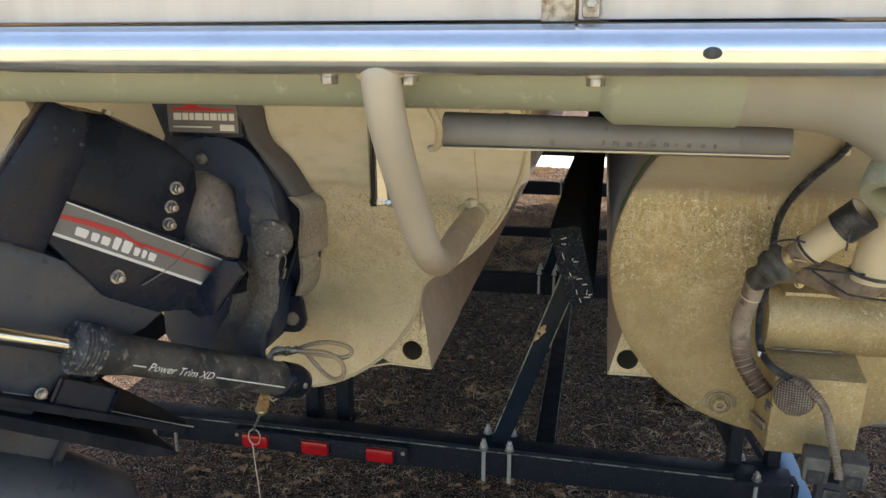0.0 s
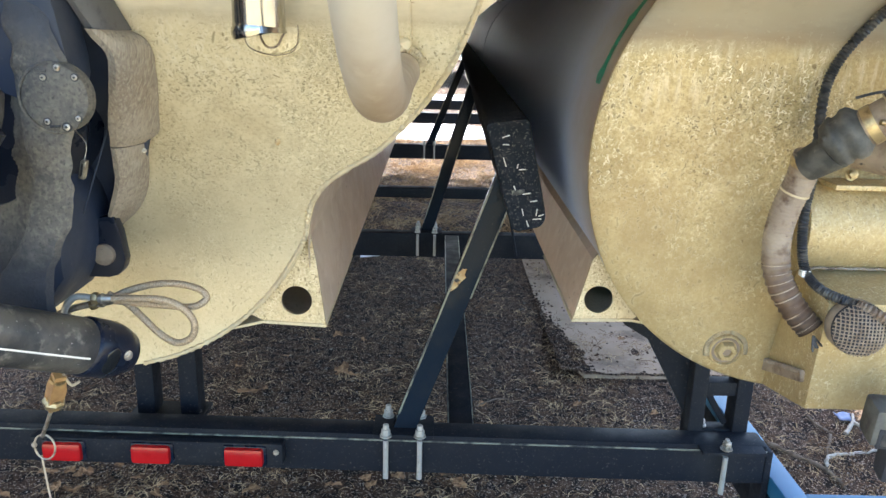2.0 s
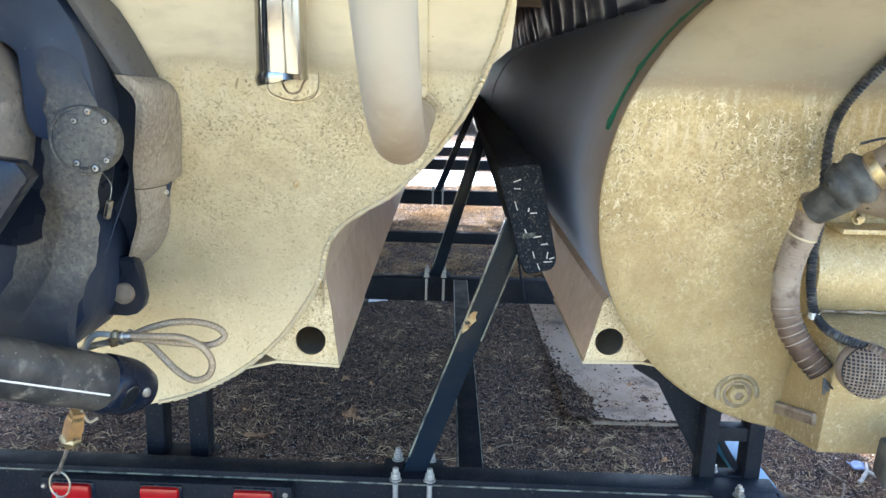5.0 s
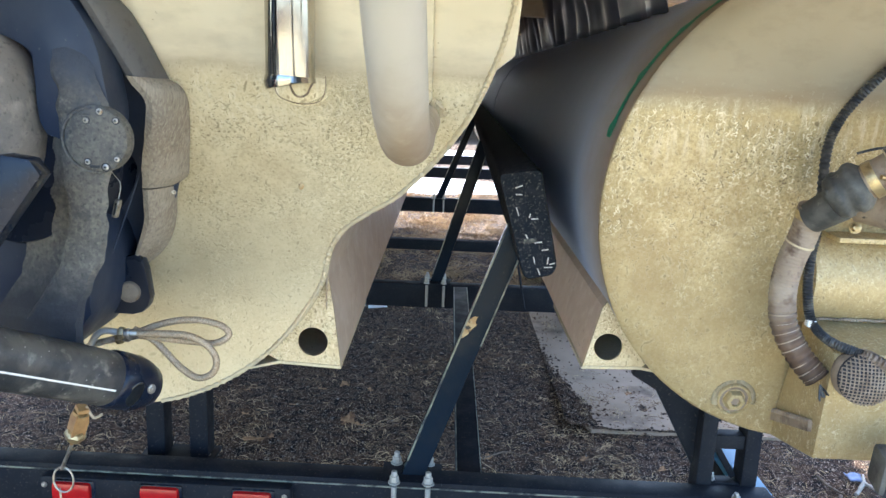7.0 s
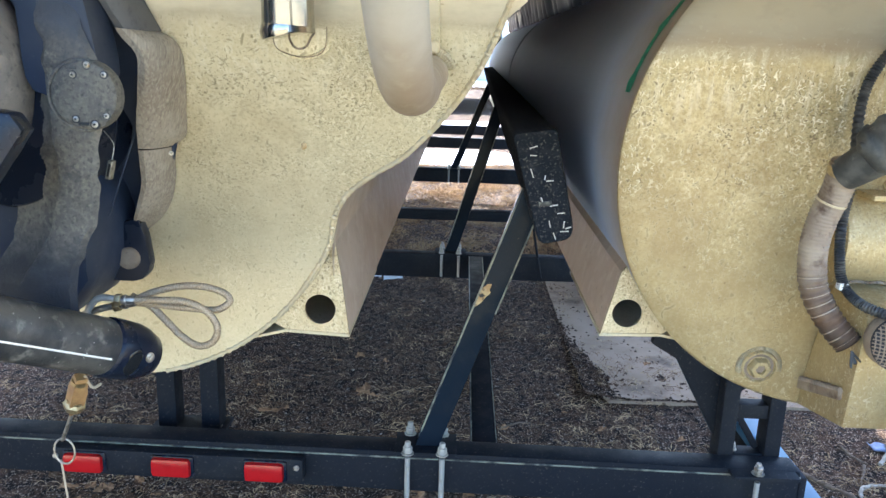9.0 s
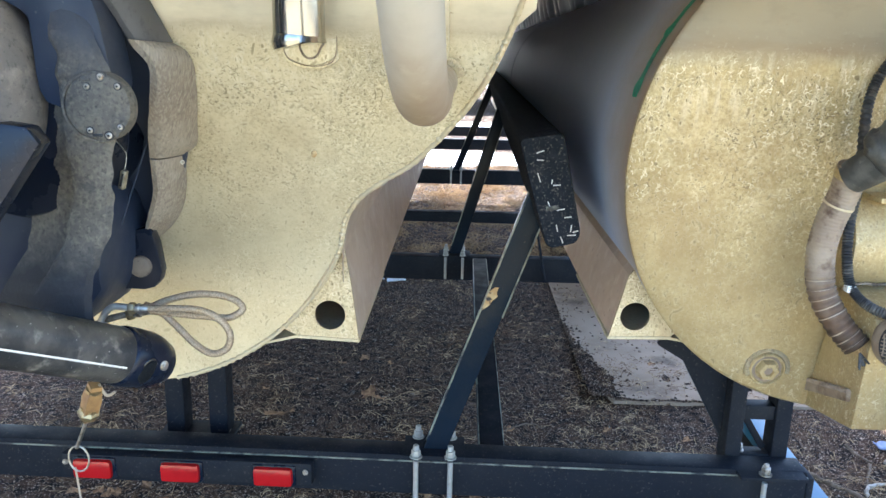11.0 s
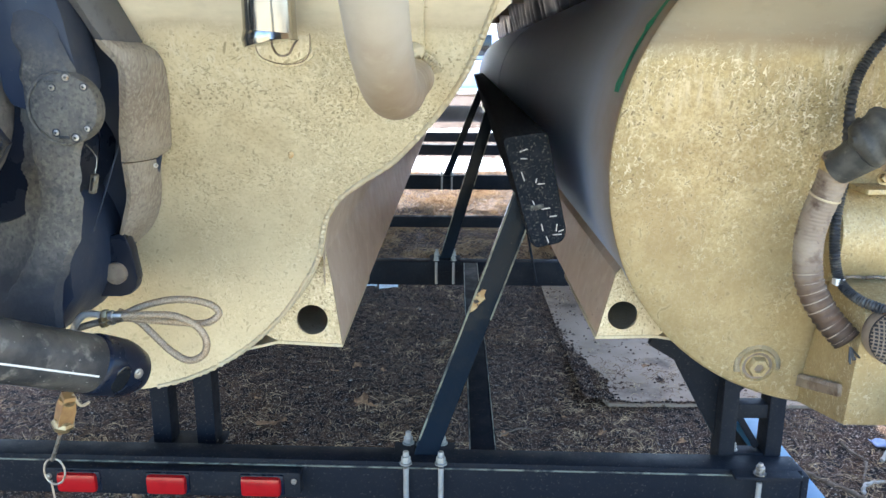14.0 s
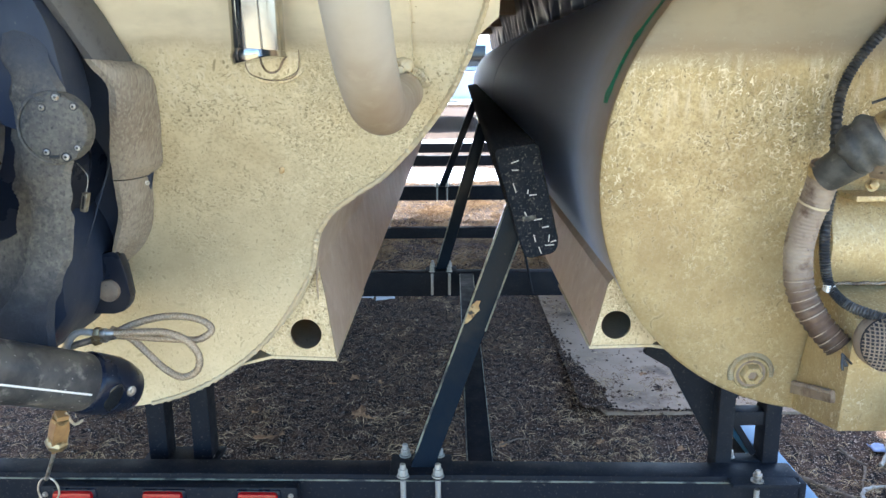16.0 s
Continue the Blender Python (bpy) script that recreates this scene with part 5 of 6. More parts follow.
    part("plate_bolt", nut(DM @ Vector((0.21, -0.004, -0.292)), S, 0.0055, 0.007, 0.004), ZINC, t)
    for a, o, b in ((0.286, 0.0085, 0.086), (0.266, 0.0085, 0.092), (0.280, 0.0085, 0.074), (0.250, 0.0085, 0.080), (0.312, 0.0085, 0.030)):
        part("cover_rivet", nut(DM @ Vector((a, o, b)), S, 0.0016, 0.0012, 0.0), DUSTY, t)
    part("cover_latch", box((0.209, -0.062, 0.133), (0.217, -0.050, 0.138), 0.001, m=DM), ZINC, t)
    part("gearcase", rings([DM @ Vector((a, -0.07, -0.40)) for a in (-0.06, -0.055, -0.03, 0.05, 0.2, 0.5)], [0.012, 0.035, 0.058, 0.075, 0.08, 0.078], 32), LEG, t)
    part("strut_leg", box((0.10, -0.115, -0.36), (0.42, -0.045, -0.22), 0.015, m=DM), LEG, t)
    part("skeg", prism([(0.12, -0.37), (0.40, -0.37), (0.40, -0.56), (0.28, -0.58)], -0.086, -0.074, 0.003, None, "y", DM), LEG, t)

    # trim ram
    e, g = Vector((-0.338, -0.270, 0.911)), Vector((-0.500, -0.554, 1.074))
    d = (g - e).normalized()
    ram = thing("trim_ram", "scuffed black trim cylinder with a polished rod", "hydraulic ram")
    part("barrel", rings([e + d * 0.044, e + d * 0.047, e + d * 0.12, g - d * 0.05, g - d * 0.045, g - d * 0.026, g, g + d * 0.004], [0.0268, 0.0272, 0.0268, 0.0268, 0.0285, 0.030, 0.030, 0.025], 48), BARREL, ram)
    cap = part("end_cap", rings([e - d * 0.019, e - d * 0.017, e - d * 0.010, e + d * 0.002, e + d * 0.012, e + d * 0.040, e + d * 0.043, e + d * 0.0445], [0.006, 0.013, 0.021, 0.0262, 0.0285, 0.0290, 0.0280, 0.0262], 48), BLACK, ram, "rounded black end cap")
    eye = Vector((-0.3276, -0.3073, 0.9163))
    out = (eye - e - d * (eye - e).dot(d)).normalized()
    turned = Matrix((d, out, d.cross(out))).transposed().to_4x4()
    part("cap_slot", blob(eye - out * 0.0005, (0.0085, 0.0014, 0.0135), 20, m=turned), GLASS_DARK, cap)
    bolt = Vector((-0.3178, -0.2922, 0.9159))
    out2 = (bolt - e - d * (bolt - e).dot(d)).normalized()
    part("cap_bolt", rod(bolt - out2 * 0.006, bolt + out2 * 0.0012, 0.0050, 20, 0.001), ZINC, cap)
    part("cap_bolt_head", rod(bolt, bolt + out2 * 0.0026, 0.0026, 6, 0.0004), ZINC, cap)
    ribs = [g - d * 0.006 + d * 0.0028 * k for k in range(12)]
    part("gland", rings([ribs[0]] + ribs + [ribs[-1] + d * 0.001], [0.025] + [0.0345 - 0.0022 * (k % 2) for k in range(12)] + [0.016], 48), CRUST, ram, "corroded ribbed gland collar")
    part("rod", rings([g, g + d * 0.25], 0.0115, 28), CHROME, ram)
    side = d.cross(Vector((0, 0, 1))).normalized() * -1
    up = side.cross(d)
    if up.z < 0:
        up = -up
    face = (Vector((0.30, -0.95, 0.1)) - d * Vector((0.30, -0.95, 0.1)).dot(d)).normalized()
    across = d.cross(face)

    def stripe(a, b, h, name):
        bm = bmesh.new()
        last = None
        for s in np.linspace(a, b, 8):
            row = [bm.verts.new(e + d * s + (face * math.cos(q) + across * math.sin(q)) * 0.0272) for q in (-h, -h / 3, h / 3, h)]
            if last:
                for k in range(3):
                    bm.faces.new((last[k], last[k + 1], row[k + 1], row[k]))
            last = row
        part(name, bm, WHITE_INK, ram)
    stripe(0.05, 0.182, 0.035, "pin_stripe")
    # white lettering wrapped on the barrel
    font = bpy.data.curves.new("lettering", "FONT")
    font.body, font.size, font.shear = "Power Trim XD", 0.0168, 0.2
    holder = bpy.data.objects.new("lettering_source", font)
    scene.collection.objects.link(holder)
    bpy.context.view_layer.update()
    me = holder.to_mesh()
    bm = bmesh.new()
    bm.from_mesh(me)
    holder.to_mesh_clear()
    bpy.data.objects.remove(holder)
    wide = max(v.co.x for v in bm.verts)
    flip = 1 if across.z > 0 else -1
    for v in bm.verts:
        q = (v.co.y - 0.0045) / 0.0272 * flip
        v.co = e + d * (0.293 - v.co.x / wide * 0.106) + (face * math.cos(q) + across * math.sin(q)) * 0.0273
    part("lettering", bm, WHITE_INK, ram)
    stripe(0.297, 0.318, 0.035, "pin_stripe")


make_drive()


def make_small_hoses():
    t = thing("braided_hose", "looped braided steel hydraulic hose", "hose")
    part("fitting", tube([(-0.392, -0.262, 0.938), (-0.390, -0.262, 0.949), (-0.384, -0.262, 0.959), (-0.375, -0.262, 0.9645), (-0.359, -0.262, 0.963)], 0.0034, 8, 12), GALV, t)
    part("fitting", tube([(-0.402, -0.252, 0.941), (-0.388, -0.252, 0.947), (-0.375, -0.252, 0.951), (-0.363, -0.252, 0.954)], 0.0034, 6, 12), ZINC, t)
    part("union_nut", nut((-0.392, -0.262, 0.936), (0.2, 0, 1), 0.0062, 0.008, 0.0), GALV, t)
    for p, q in (((-0.361, -0.262, 0.963), (-0.341, -0.262, 0.963)), ((-0.368, -0.252, 0.9525), (-0.345, -0.251, 0.9575))):
        p, q = Vector(p), Vector(q)
        part("ferrule", rod(p, q, 0.0042, 16, 0.0008), ZINC, t)
        part("ferrule_nut", rod(p, p.lerp(q, 0.3), 0.0062, 6, 0.0008), BRASS, t)
        part("ferrule_collar", rod(p.lerp(q, 0.42), p.lerp(q, 0.58), 0.0053, 16, 0.0008), ZINC, t)
    part("loop", tube([(-0.343, -0.262, 0.963), (-0.317, -0.263, 0.9642), (-0.29, -0.264, 0.9638), (-0.271, -0.264, 0.955), (-0.261, -0.264, 0.940), (-0.265, -0.263, 0.924), (-0.281, -0.261, 0.917), (-0.299, -0.257, 0.925), (-0.316, -0.253, 0.940), (-0.332, -0.249, 0.953), (-0.352, -0.246, 0.962)], 0.0036, 8, 14), BRAID, t)
    part("loop", tube([(-0.349, -0.250, 0.958), (-0.329, -0.247, 0.967), (-0.303, -0.245, 0.9735), (-0.279, -0.245, 0.974), (-0.259, -0.246, 0.969), (-0.252, -0.248, 0.961), (-0.260, -0.251, 0.954), (-0.271, -0.252, 0.952), (-0.286, -0.252, 0.953), (-0.315, -0.251, 0.9545), (-0.349, -0.2505, 0.957)], 0.0036, 8, 14), BRAID, t)
    k = thing("hanging_tag", "amber plastic tag with a wire ring and frayed string", "tag")
    part("tag_body", rings([(-0.398, -0.272, 0.884), (-0.404, -0.268, 0.868), (-0.414, -0.26, 0.846), (-0.417, -0.257, 0.838)], [0.0075, 0.0105, 0.0098, 0.007], 4), WOOD_TAN, k)
    for p, r in (((-0.3995, -0.2712, 0.880), 0.0082), ((-0.410, -0.2628, 0.8545), 0.0088)):
        part("tag_band", rings([p, (p[0] - 0.0015, p[1] + 0.0010, p[2] - 0.004)], [r, r * 0.98], 8), BRASS, k)
    part("tag_knot", rings([(-0.411, -0.262, 0.853), (-0.4125, -0.261, 0.849), (-0.414, -0.26, 0.845), (-0.416, -0.258, 0.841)], [0.008, 0.0115, 0.0105, 0.007], 7), BRASS, k)
    part("wire", tube([(-0.417, -0.257, 0.84), (-0.428, -0.25, 0.818), (-0.440, -0.242, 0.796)], 0.002, 6, 8), ZINC, k)
    part("ring", rings(spline([(-0.440 + 0.011 * math.cos(a), -0.24, 0.782 + 0.015 * math.sin(a)) for a in np.linspace(0, 6.28, 11)[:-1]], 4, True), 0.0011, 8), ZINC, k)
    part("string", tube([(-0.446, -0.238, 0.77), (-0.444, -0.236, 0.72), (-0.440, -0.236, 0.66), (-0.442, -0.235, 0.60)], 0.0012, 6, 6), ROPE, k)
    part("string", tube([(-0.395, -0.27, 0.884), (-0.388, -0.27, 0.872), (-0.379, -0.27, 0.876)], 0.0015, 6, 6), ROPE, k)


make_small_hoses()

# ---- trailer ----
def make_trailer():
    t = thing("boat_trailer", "black enamelled steel boat trailer under the pontoons", "trailer")
    turn = Matrix.Translation((0, 0.29, 0)) @ pose(0, 0, 0, 0, 0, -1.2) @ Matrix.Translation((0, -0.29, 0))
    part("crossbar", box((-1.35, 0.262, 0.437), (0.585, 0.315, 0.515), 0.005, m=turn), TRAILER, t)
    for y, z0, z1 in ((1.70, 0.412, 0.50), (2.49, 0.452, 0.50), (3.78, 0.412, 0.50), (5.52, 0.412, 0.50), (6.6, 0.41, 0.50)):
        part("crossbar", box((-1.3, y, z0), (1.2, y + 0.052, z1), 0.005), TRAILER, t)
    part("bar_lip", box((-1.35, 0.2597, 0.5025), (0.585, 0.2630, 0.5050), 0.001, m=turn), EDGE_PALE, t)
    part("side_rail", box((0.600, -0.75, 0.412), (0.642, 0.62, 0.45), 0.004), BLUE_PAINT, t, "blue enamelled side rail")
    part("rail_web", box((0.603, -0.74, 0.33), (0.639, 0.61, 0.4105), 0.002), TRAILER, t)
    part("tail_rail", box((0.6425, 0.175, 0.412), (1.15, 0.207, 0.448), 0.004), BLUE_PAINT, t, "blue enamelled cross rail")
    part("end_leg", box((0.5865, 0.255, 0.28), (0.5995, 0.30, 0.50), 0.003), TRAILER, t)
    part("side_rail", box((-1.55, -0.25, 0.33), (-1.5, 7.2, 0.45), 0.005), TRAILER, t)
    part("centre_rail", box((0.010, 0.318, 0.45), (0.058, 1.70, 0.498), 0.004), TRAILER, t)
    for x in (0.0095, 0.0565):
        part("pale_edge", box((x, 0.32, 0.4955), (x + 0.002, 1.69, 0.4985), 0.0005), EDGE_PALE, t)
    # leaning struts with clamp bolts
    for foot, top in (((-0.073, 0.295, 0.512), (0.080, 0.290, 0.945)), ((-0.057, 1.725, 0.502), (0.073, 1.72, 0.945)), ((-0.076, 3.745, 0.502), (0.098, 3.74, 0.945))):
        foot, top = Vector(foot), Vector(top)
        ax = (top - foot).normalized()
        a = Vector((1, 0, 0)) - ax * ax.x
        a.normalize()
        b = ax.cross(a)
        m = Matrix.Translation(foot) @ Matrix((a, b, ax)).transposed().to_4x4()
        part("strut", box((-0.0205, -0.012, -0.01), (0.0205, 0.012, (top - foot).length + 0.08), 0.004, m=m), STRUT, t, "leaning black flat strut")
        # worn left edge, and painted reflection lines along both edges of the strut
        part("pale_edge", box((-0.0213, -0.0128, 0.03), (-0.0185, -0.006, (top - foot).length + 0.08), 0.0006, m=m), EDGE_PALE, t)
        part("pale_edge", box((0.0185, -0.0128, (top - foot).length * 0.62), (0.0211, -0.009, (top - foot).length + 0.08), 0.0006, m=m), EDGE_PALE, t)
        if foot.y < 1.0:
            bm = prism([(-0.019, 0.285), (-0.015, 0.289), (-0.010, 0.297), (-0.007, 0.308), (-0.002, 0.318), (-0.006, 0.323), (-0.006, 0.333), (-0.012, 0.331), (-0.019, 0.320)], -0.0133, -0.0118, 0.0, None, "y", m)
            part("rust_scuff", bm, RUST, t, "bare rusty scuff in the enamel")
        part("foot_plate", box((foot.x - 0.055, foot.y - 0.04, foot.z + 0.001), (foot.x + 0.055, foot.y + 0.035, foot.z + 0.007), 0.001), TRAILER, t)
        for sx in (-0.0305, 0.0305):
            for yy in (-0.043, 0.030):
                p = Vector((foot.x + 0.0 + sx, foot.y + yy, foot.z + 0.007))
                part("clamp_bolt", nut(p, (0, 0, 1), 0.0075, 0.012, 0.011, 0.0052), GALV, t)
                part("clamp_shank", rod(p - Vector((0, 0, 0.008)), p - Vector((0, 0, 0.086)), 0.0048, 12), GALV, t)
    part("brace_rod", rod((0.205, 1.68, 0.75), (0.268, 1.68, 0.43), 0.0045, 8), TRAILER, t)
    # carpeted guide board against the side pontoon
    def plank_at(u, v, y):
        """u across and v up on the plank's end, both 0 to 1."""
        x = 0.087 + 0.050 * u - 0.046 * v + 0.011 * u * v
        return Vector((x + 0.012 * (y - 0.08), y, 0.947 + 0.012 * u + 0.156 * v - 0.003 * u * v))

    corners = []
    for cu, cv, a0, ru, rv in ((0.0, 0.0, math.pi, 0.22, 0.09), (1.0, 0.0, 1.5 * math.pi, 0.30, 0.13), (1.0, 1.0, 0.0, 0.12, 0.05), (0.0, 1.0, 0.5 * math.pi, 0.12, 0.05)):
        mu, mv = cu + (ru if cu == 0 else -ru), cv + (rv if cv == 0 else -rv)
        corners += [(mu + ru * math.cos(a0 + q), mv + rv * math.sin(a0 + q)) for q in np.linspace(0, math.pi / 2, 6)]
    bm = bmesh.new()
    loops = []
    for y, g in ((0.083, 0.90), (0.080, 0.97), (0.084, 1.0), (0.5, 1.0), (1.5, 1.0), (3.0, 1.0), (4.2, 1.0)):
        loops.append([bm.verts.new(plank_at(0.5 + (u - 0.5) * g, 0.5 + (v - 0.5) * g, y)) for u, v in corners])
    for l0, l1 in zip(loops, loops[1:]):
        for k in range(len(l0)):
            bm.faces.new((l0[k], l0[(k + 1) % len(l0)], l1[(k + 1) % len(l0)], l1[k]))
    bm.faces.new(loops[0])
    bm.faces.new(loops[-1])
    part("guide_board", bm, CARPET, t, "carpeted guide board with its stapled end")
    # staples where the carpet is folded over the end
    for u, v, ang, ln in ((0.40, 0.91, 20, 0.0055), (0.36, 0.83, 0, 0.0045), (0.24, 0.66, 110, 0.0065), (0.62, 0.56, 5, 0.005), (0.52, 0.60, 80, 0.003), (0.34, 0.37, 115, 0.006),
                          (0.74, 0.22, 8, 0.005), (0.40, 0.13, 105, 0.005), (0.76, 0.10, 85, 0.005), (0.46, -0.0, 112, 0.005), (0.74, 0.03, 5, 0.006), (0.86, 0.06, 20, 0.004), (0.60, 0.31, 10, 0.0055)):
        v = 0.06 + 0.88 * v
        q = Matrix.Translation(plank_at(u, v, 0.0795)) @ pose(0, 0, 0, 0, -ang, 0)
        part("staple", box((-ln, -0.0009, -0.0007), (ln, 0.0006, 0.0007), 0.0, m=q), STAPLE, t)
    q = Matrix.Translation(plank_at(0.40, 0.36, 0.079)) @ pose(0, 0, 0, 0, -10, 0)
    part("carpet_tag", box((-0.009, -0.0012, -0.0035), (0.009, 0.0006, 0.0035), 0.0008, m=q), EDGE_PALE, t, "small olive fabric tag")
    # bunk posts
    for x in (0.454, 0.537):
        part("post", box((x, 0.30, 0.47), (x + 0.029, 0.345, 0.70), 0.004), TRAILER, t)
    part("post_tie", box((0.482, 0.305, 0.585), (0.537, 0.335, 0.612), 0.003), TRAILER, t)
    part("post_tie", box((0.482, 0.305, 0.505), (0.537, 0.335, 0.517), 0.002), TRAILER, t)
    part("post_brace", box((-0.006, -0.006, 0), (0.006, 0.006, 0.085), 0.002, m=Matrix.Translation((0.5295, 0.325, 0.522)) @ pose(0, 0, 0, 0, -32, 0)), TRAILER, t)
    part("post_nut", nut((0.487, 0.318, 0.517), (0, 0, 1), 0.005, 0.008, 0.006), ZINC, t)
    part("foot_plate", box((0.46, 0.226, 0.508), (0.575, 0.30, 0.514), 0.001), TRAILER, t)
    for x in (0.505,):
        part("clamp_bolt", nut((x, 0.238, 0.515), (0, 0, 1), 0.0075, 0.012, 0.008), ZINC, t)
        part("clamp_shank", rod((x, 0.236, 0.50), (x, 0.236, 0.425), 0.0046, 12), GALV, t)
    part("gusset", prism(((0.325, 0.712), (0.372, 0.684), (0.468, 0.51), (0.482, 0.51), (0.484, 0.62), (0.545, 0.66), (0.545, 0.80), (0.36, 0.84)), 0.33, 0.345, 0.002), TRAILER, t, "black gusset plate")
    part("bunk", box((0.30, 0.34, 0.735), (0.50, 5.0, 0.775), 0.008, m=Matrix.Translation((0.40, 0, 0.755)) @ pose(0, 0, 0, 0, 18, 0) @ Matrix.Translation((-0.40, 0, -0.755))), CARPET, t, "carpeted bunk board")
    for x in (-0.596, -0.512):
        part("post", box((x, 0.375, 0.46), (x + 0.036, 0.42, 0.85), 0.004), TRAILER, t)
    part("foot_plate", box((-0.61, 0.30, 0.478), (-0.465, 0.43, 0.486), 0.002), TRAILER, t)
    part("clamp_bolt", nut((-0.483, 0.385, 0.487), (0, 0, 1), 0.006, 0.009, 0.004), ZINC, t)
    part("bunk", box((-0.62, 0.38, 0.80), (-0.46, 5.0, 0.835), 0.006), CARPET, t)
    for x in (-0.967, -0.908):
        part("clamp_shank", rod((x, 0.255, 0.52), (x, 0.255, 0.42), 0.0045, 12), ZINC, t)
    for sx in (-1.62, 0.72):
        for yy in (2.9, 3.8):
            wheel = part("wheel", rings([(sx, yy, 0.31), (sx + 0.02, yy, 0.31), (sx + 0.16, yy, 0.31), (sx + 0.18, yy, 0.31)], [0.27, 0.31, 0.31, 0.27], 40), RUBBER, t)
            part("rim", rings([(sx - 0.002, yy, 0.31), (sx + 0.182, yy, 0.31)], 0.17, 30), ZINC, wheel)

    l = thing("marker_light_bar", "black marker light bar with three red lenses on the crossbar", "light bar")
    part("housing", box((-0.742, 0.236, 0.458), (-0.286, 0.262, 0.503), 0.008, m=turn), TRAILER, l)
    for x in (-0.712, -0.553, -0.386):
        part("bezel", box((x - 0.008, 0.232, 0.459), (x + 0.072, 0.25, 0.499), 0.006, m=turn), BLACK, l)
        part("lens", box((x - 0.004, 0.224, 0.461), (x + 0.066, 0.25, 0.496), 0.007, m=turn), RED, l, "red reflector lens")
    for x in (-0.298, -0.733):
        part("screw", nut(turn @ Vector((x, 0.236, 0.487)), (0, -1, 0), 0.0035, 0.003, 0.0), ZINC, l)


make_trailer()


# ---- under-deck sheeting ----
def make_sheeting():
    bm = bmesh.new()
    rows = []
    for i, y in enumerate([0.25 + 4.75 * (k / 260) ** 1.5 for k in range(261)]):
        row = []
        for k, z in enumerate(np.linspace(1.345, 1.50, 12)):
            w = (0.35 + 3.0 * (1.5 - z)) * 0.014 * math.sin(y * 34 + 3.0 * noise.noise((y * 3, z * 2, 0))) + 0.010 * noise.noise((y * 9, z * 7, 0)) + 0.003 * noise.noise((y * 30, z * 14, 5))
            row.append(bm.verts.new((0.30 + w - 0.25 * (z - 1.345), y, z)))
        rows.append(row)
    for r0, r1 in zip(rows, rows[1:]):
        for k in range(11):
            bm.faces.new((r0[k], r0[k + 1], r1[k + 1], r1[k]))
    ob = part("sheeting", bm, FILM, None, "", 80)
    tagged(ob, "crumpled glossy dark sheeting under the deck", "sheeting")
    ob.modifiers.new("thick", "SOLIDIFY").thickness = 0.002


make_sheeting()


# ---- on the ground ----
def make_board():
    t = thing("plywood_sheet", "weathered grey plywood sheet lying on the soil", "plywood")
    bm = bmesh.new()
    cut = [(0.447, 3.08), (0.447, 2.05), (0.462, 1.88), (0.478, 1.78), (0.50, 1.68), (0.53, 1.585), (1.30, 1.585), (1.30, 3.08)]
    f = bm.faces.new([bm.verts.new((x, y, 0.001)) for x, y in cut])
    up = bmesh.ops.extrude_face_region(bm, geom=[f])
    for v in up["geom"]:
        if isinstance(v, bmesh.types.BMVert):
            v.co.z += 0.012
    part("sheet", bm, PLY, t)


make_board()


def strands(name, count, area, length, width, mat, seed, label, category, lift=0.006):
    rnd = random.Random(seed)
    verts, faces = [], []
    for _ in range(count):
        x, y = rnd.uniform(area[0], area[1]), rnd.uniform(area[2], area[3])
        # thick in tangled clumps, thin between them
        clump = noise.noise((x * 3.0, y * 3.0, seed)) + 0.7 * noise.noise((x * 9.5, y * 9.5, seed + 4.0))
        if rnd.random() > 0.10 + 0.9 * min(1.0, max(0.0, (clump - 0.02) / 0.40)):
            continue
        a, bend = rnd.uniform(0, math.tau), rnd.uniform(-2.6, 2.6)
        ln, w = rnd.uniform(0.4, 1.0) * length, width * rnd.uniform(0.6, 1.3)
        z0 = rnd.uniform(0.0, lift)
        n = 4
        base = len(verts)
        for k in range(n + 1):
            s = k / n
            ww = w * (1 - 0.6 * s)
            z = ground_height(x, y) + z0 + 0.004 + 0.5 * lift * math.sin(s * 3.1)
            nx, ny = -math.sin(a), math.cos(a)
            verts += [(x + nx * ww, y + ny * ww, z), (x, y, z + ww * 1.2), (x - nx * ww, y - ny * ww, z)]
            if k:
                b = base + 3 * (k - 1)
                faces += [(b, b + 1, b + 4, b + 3), (b + 1, b + 2, b + 5, b + 4)]
            x += math.cos(a) * ln / n
            y += math.sin(a) * ln / n
            a += bend / n + rnd.uniform(-0.5, 0.5)
    me = bpy.data.meshes.new(name)
    me.from_pydata(verts, [], faces)
    me.materials.append(mat)
    return tagged(new(name, me), label, category, kind="stuff")


strands("straw", 42000, (-1.7, 1.7, -0.1, 4.2), 0.042, 0.0010, STRAW, 1, "dry straw and roots scattered on the soil", "straw", 0.012)
strands("straw", 7000, (-1.5, 1.3, 0.0, 1.9), 0.075, 0.0010, STRAW, 2, "dry straw and roots scattered on the soil", "straw", 0.02)
strands("grass", 60000, (-1.6, 1.8, 3.3, 7.3), 0.085, 0.0019, GRASS, 6, "golden dry grass matted on the soil", "grass", 0.03)
strands("straw", 9000, (-2.0, 2.5, 4.2, 7.5), 0.10, 0.003, STRAW, 3, "sunlit dry straw beyond the crossbars", "straw", 0.03)


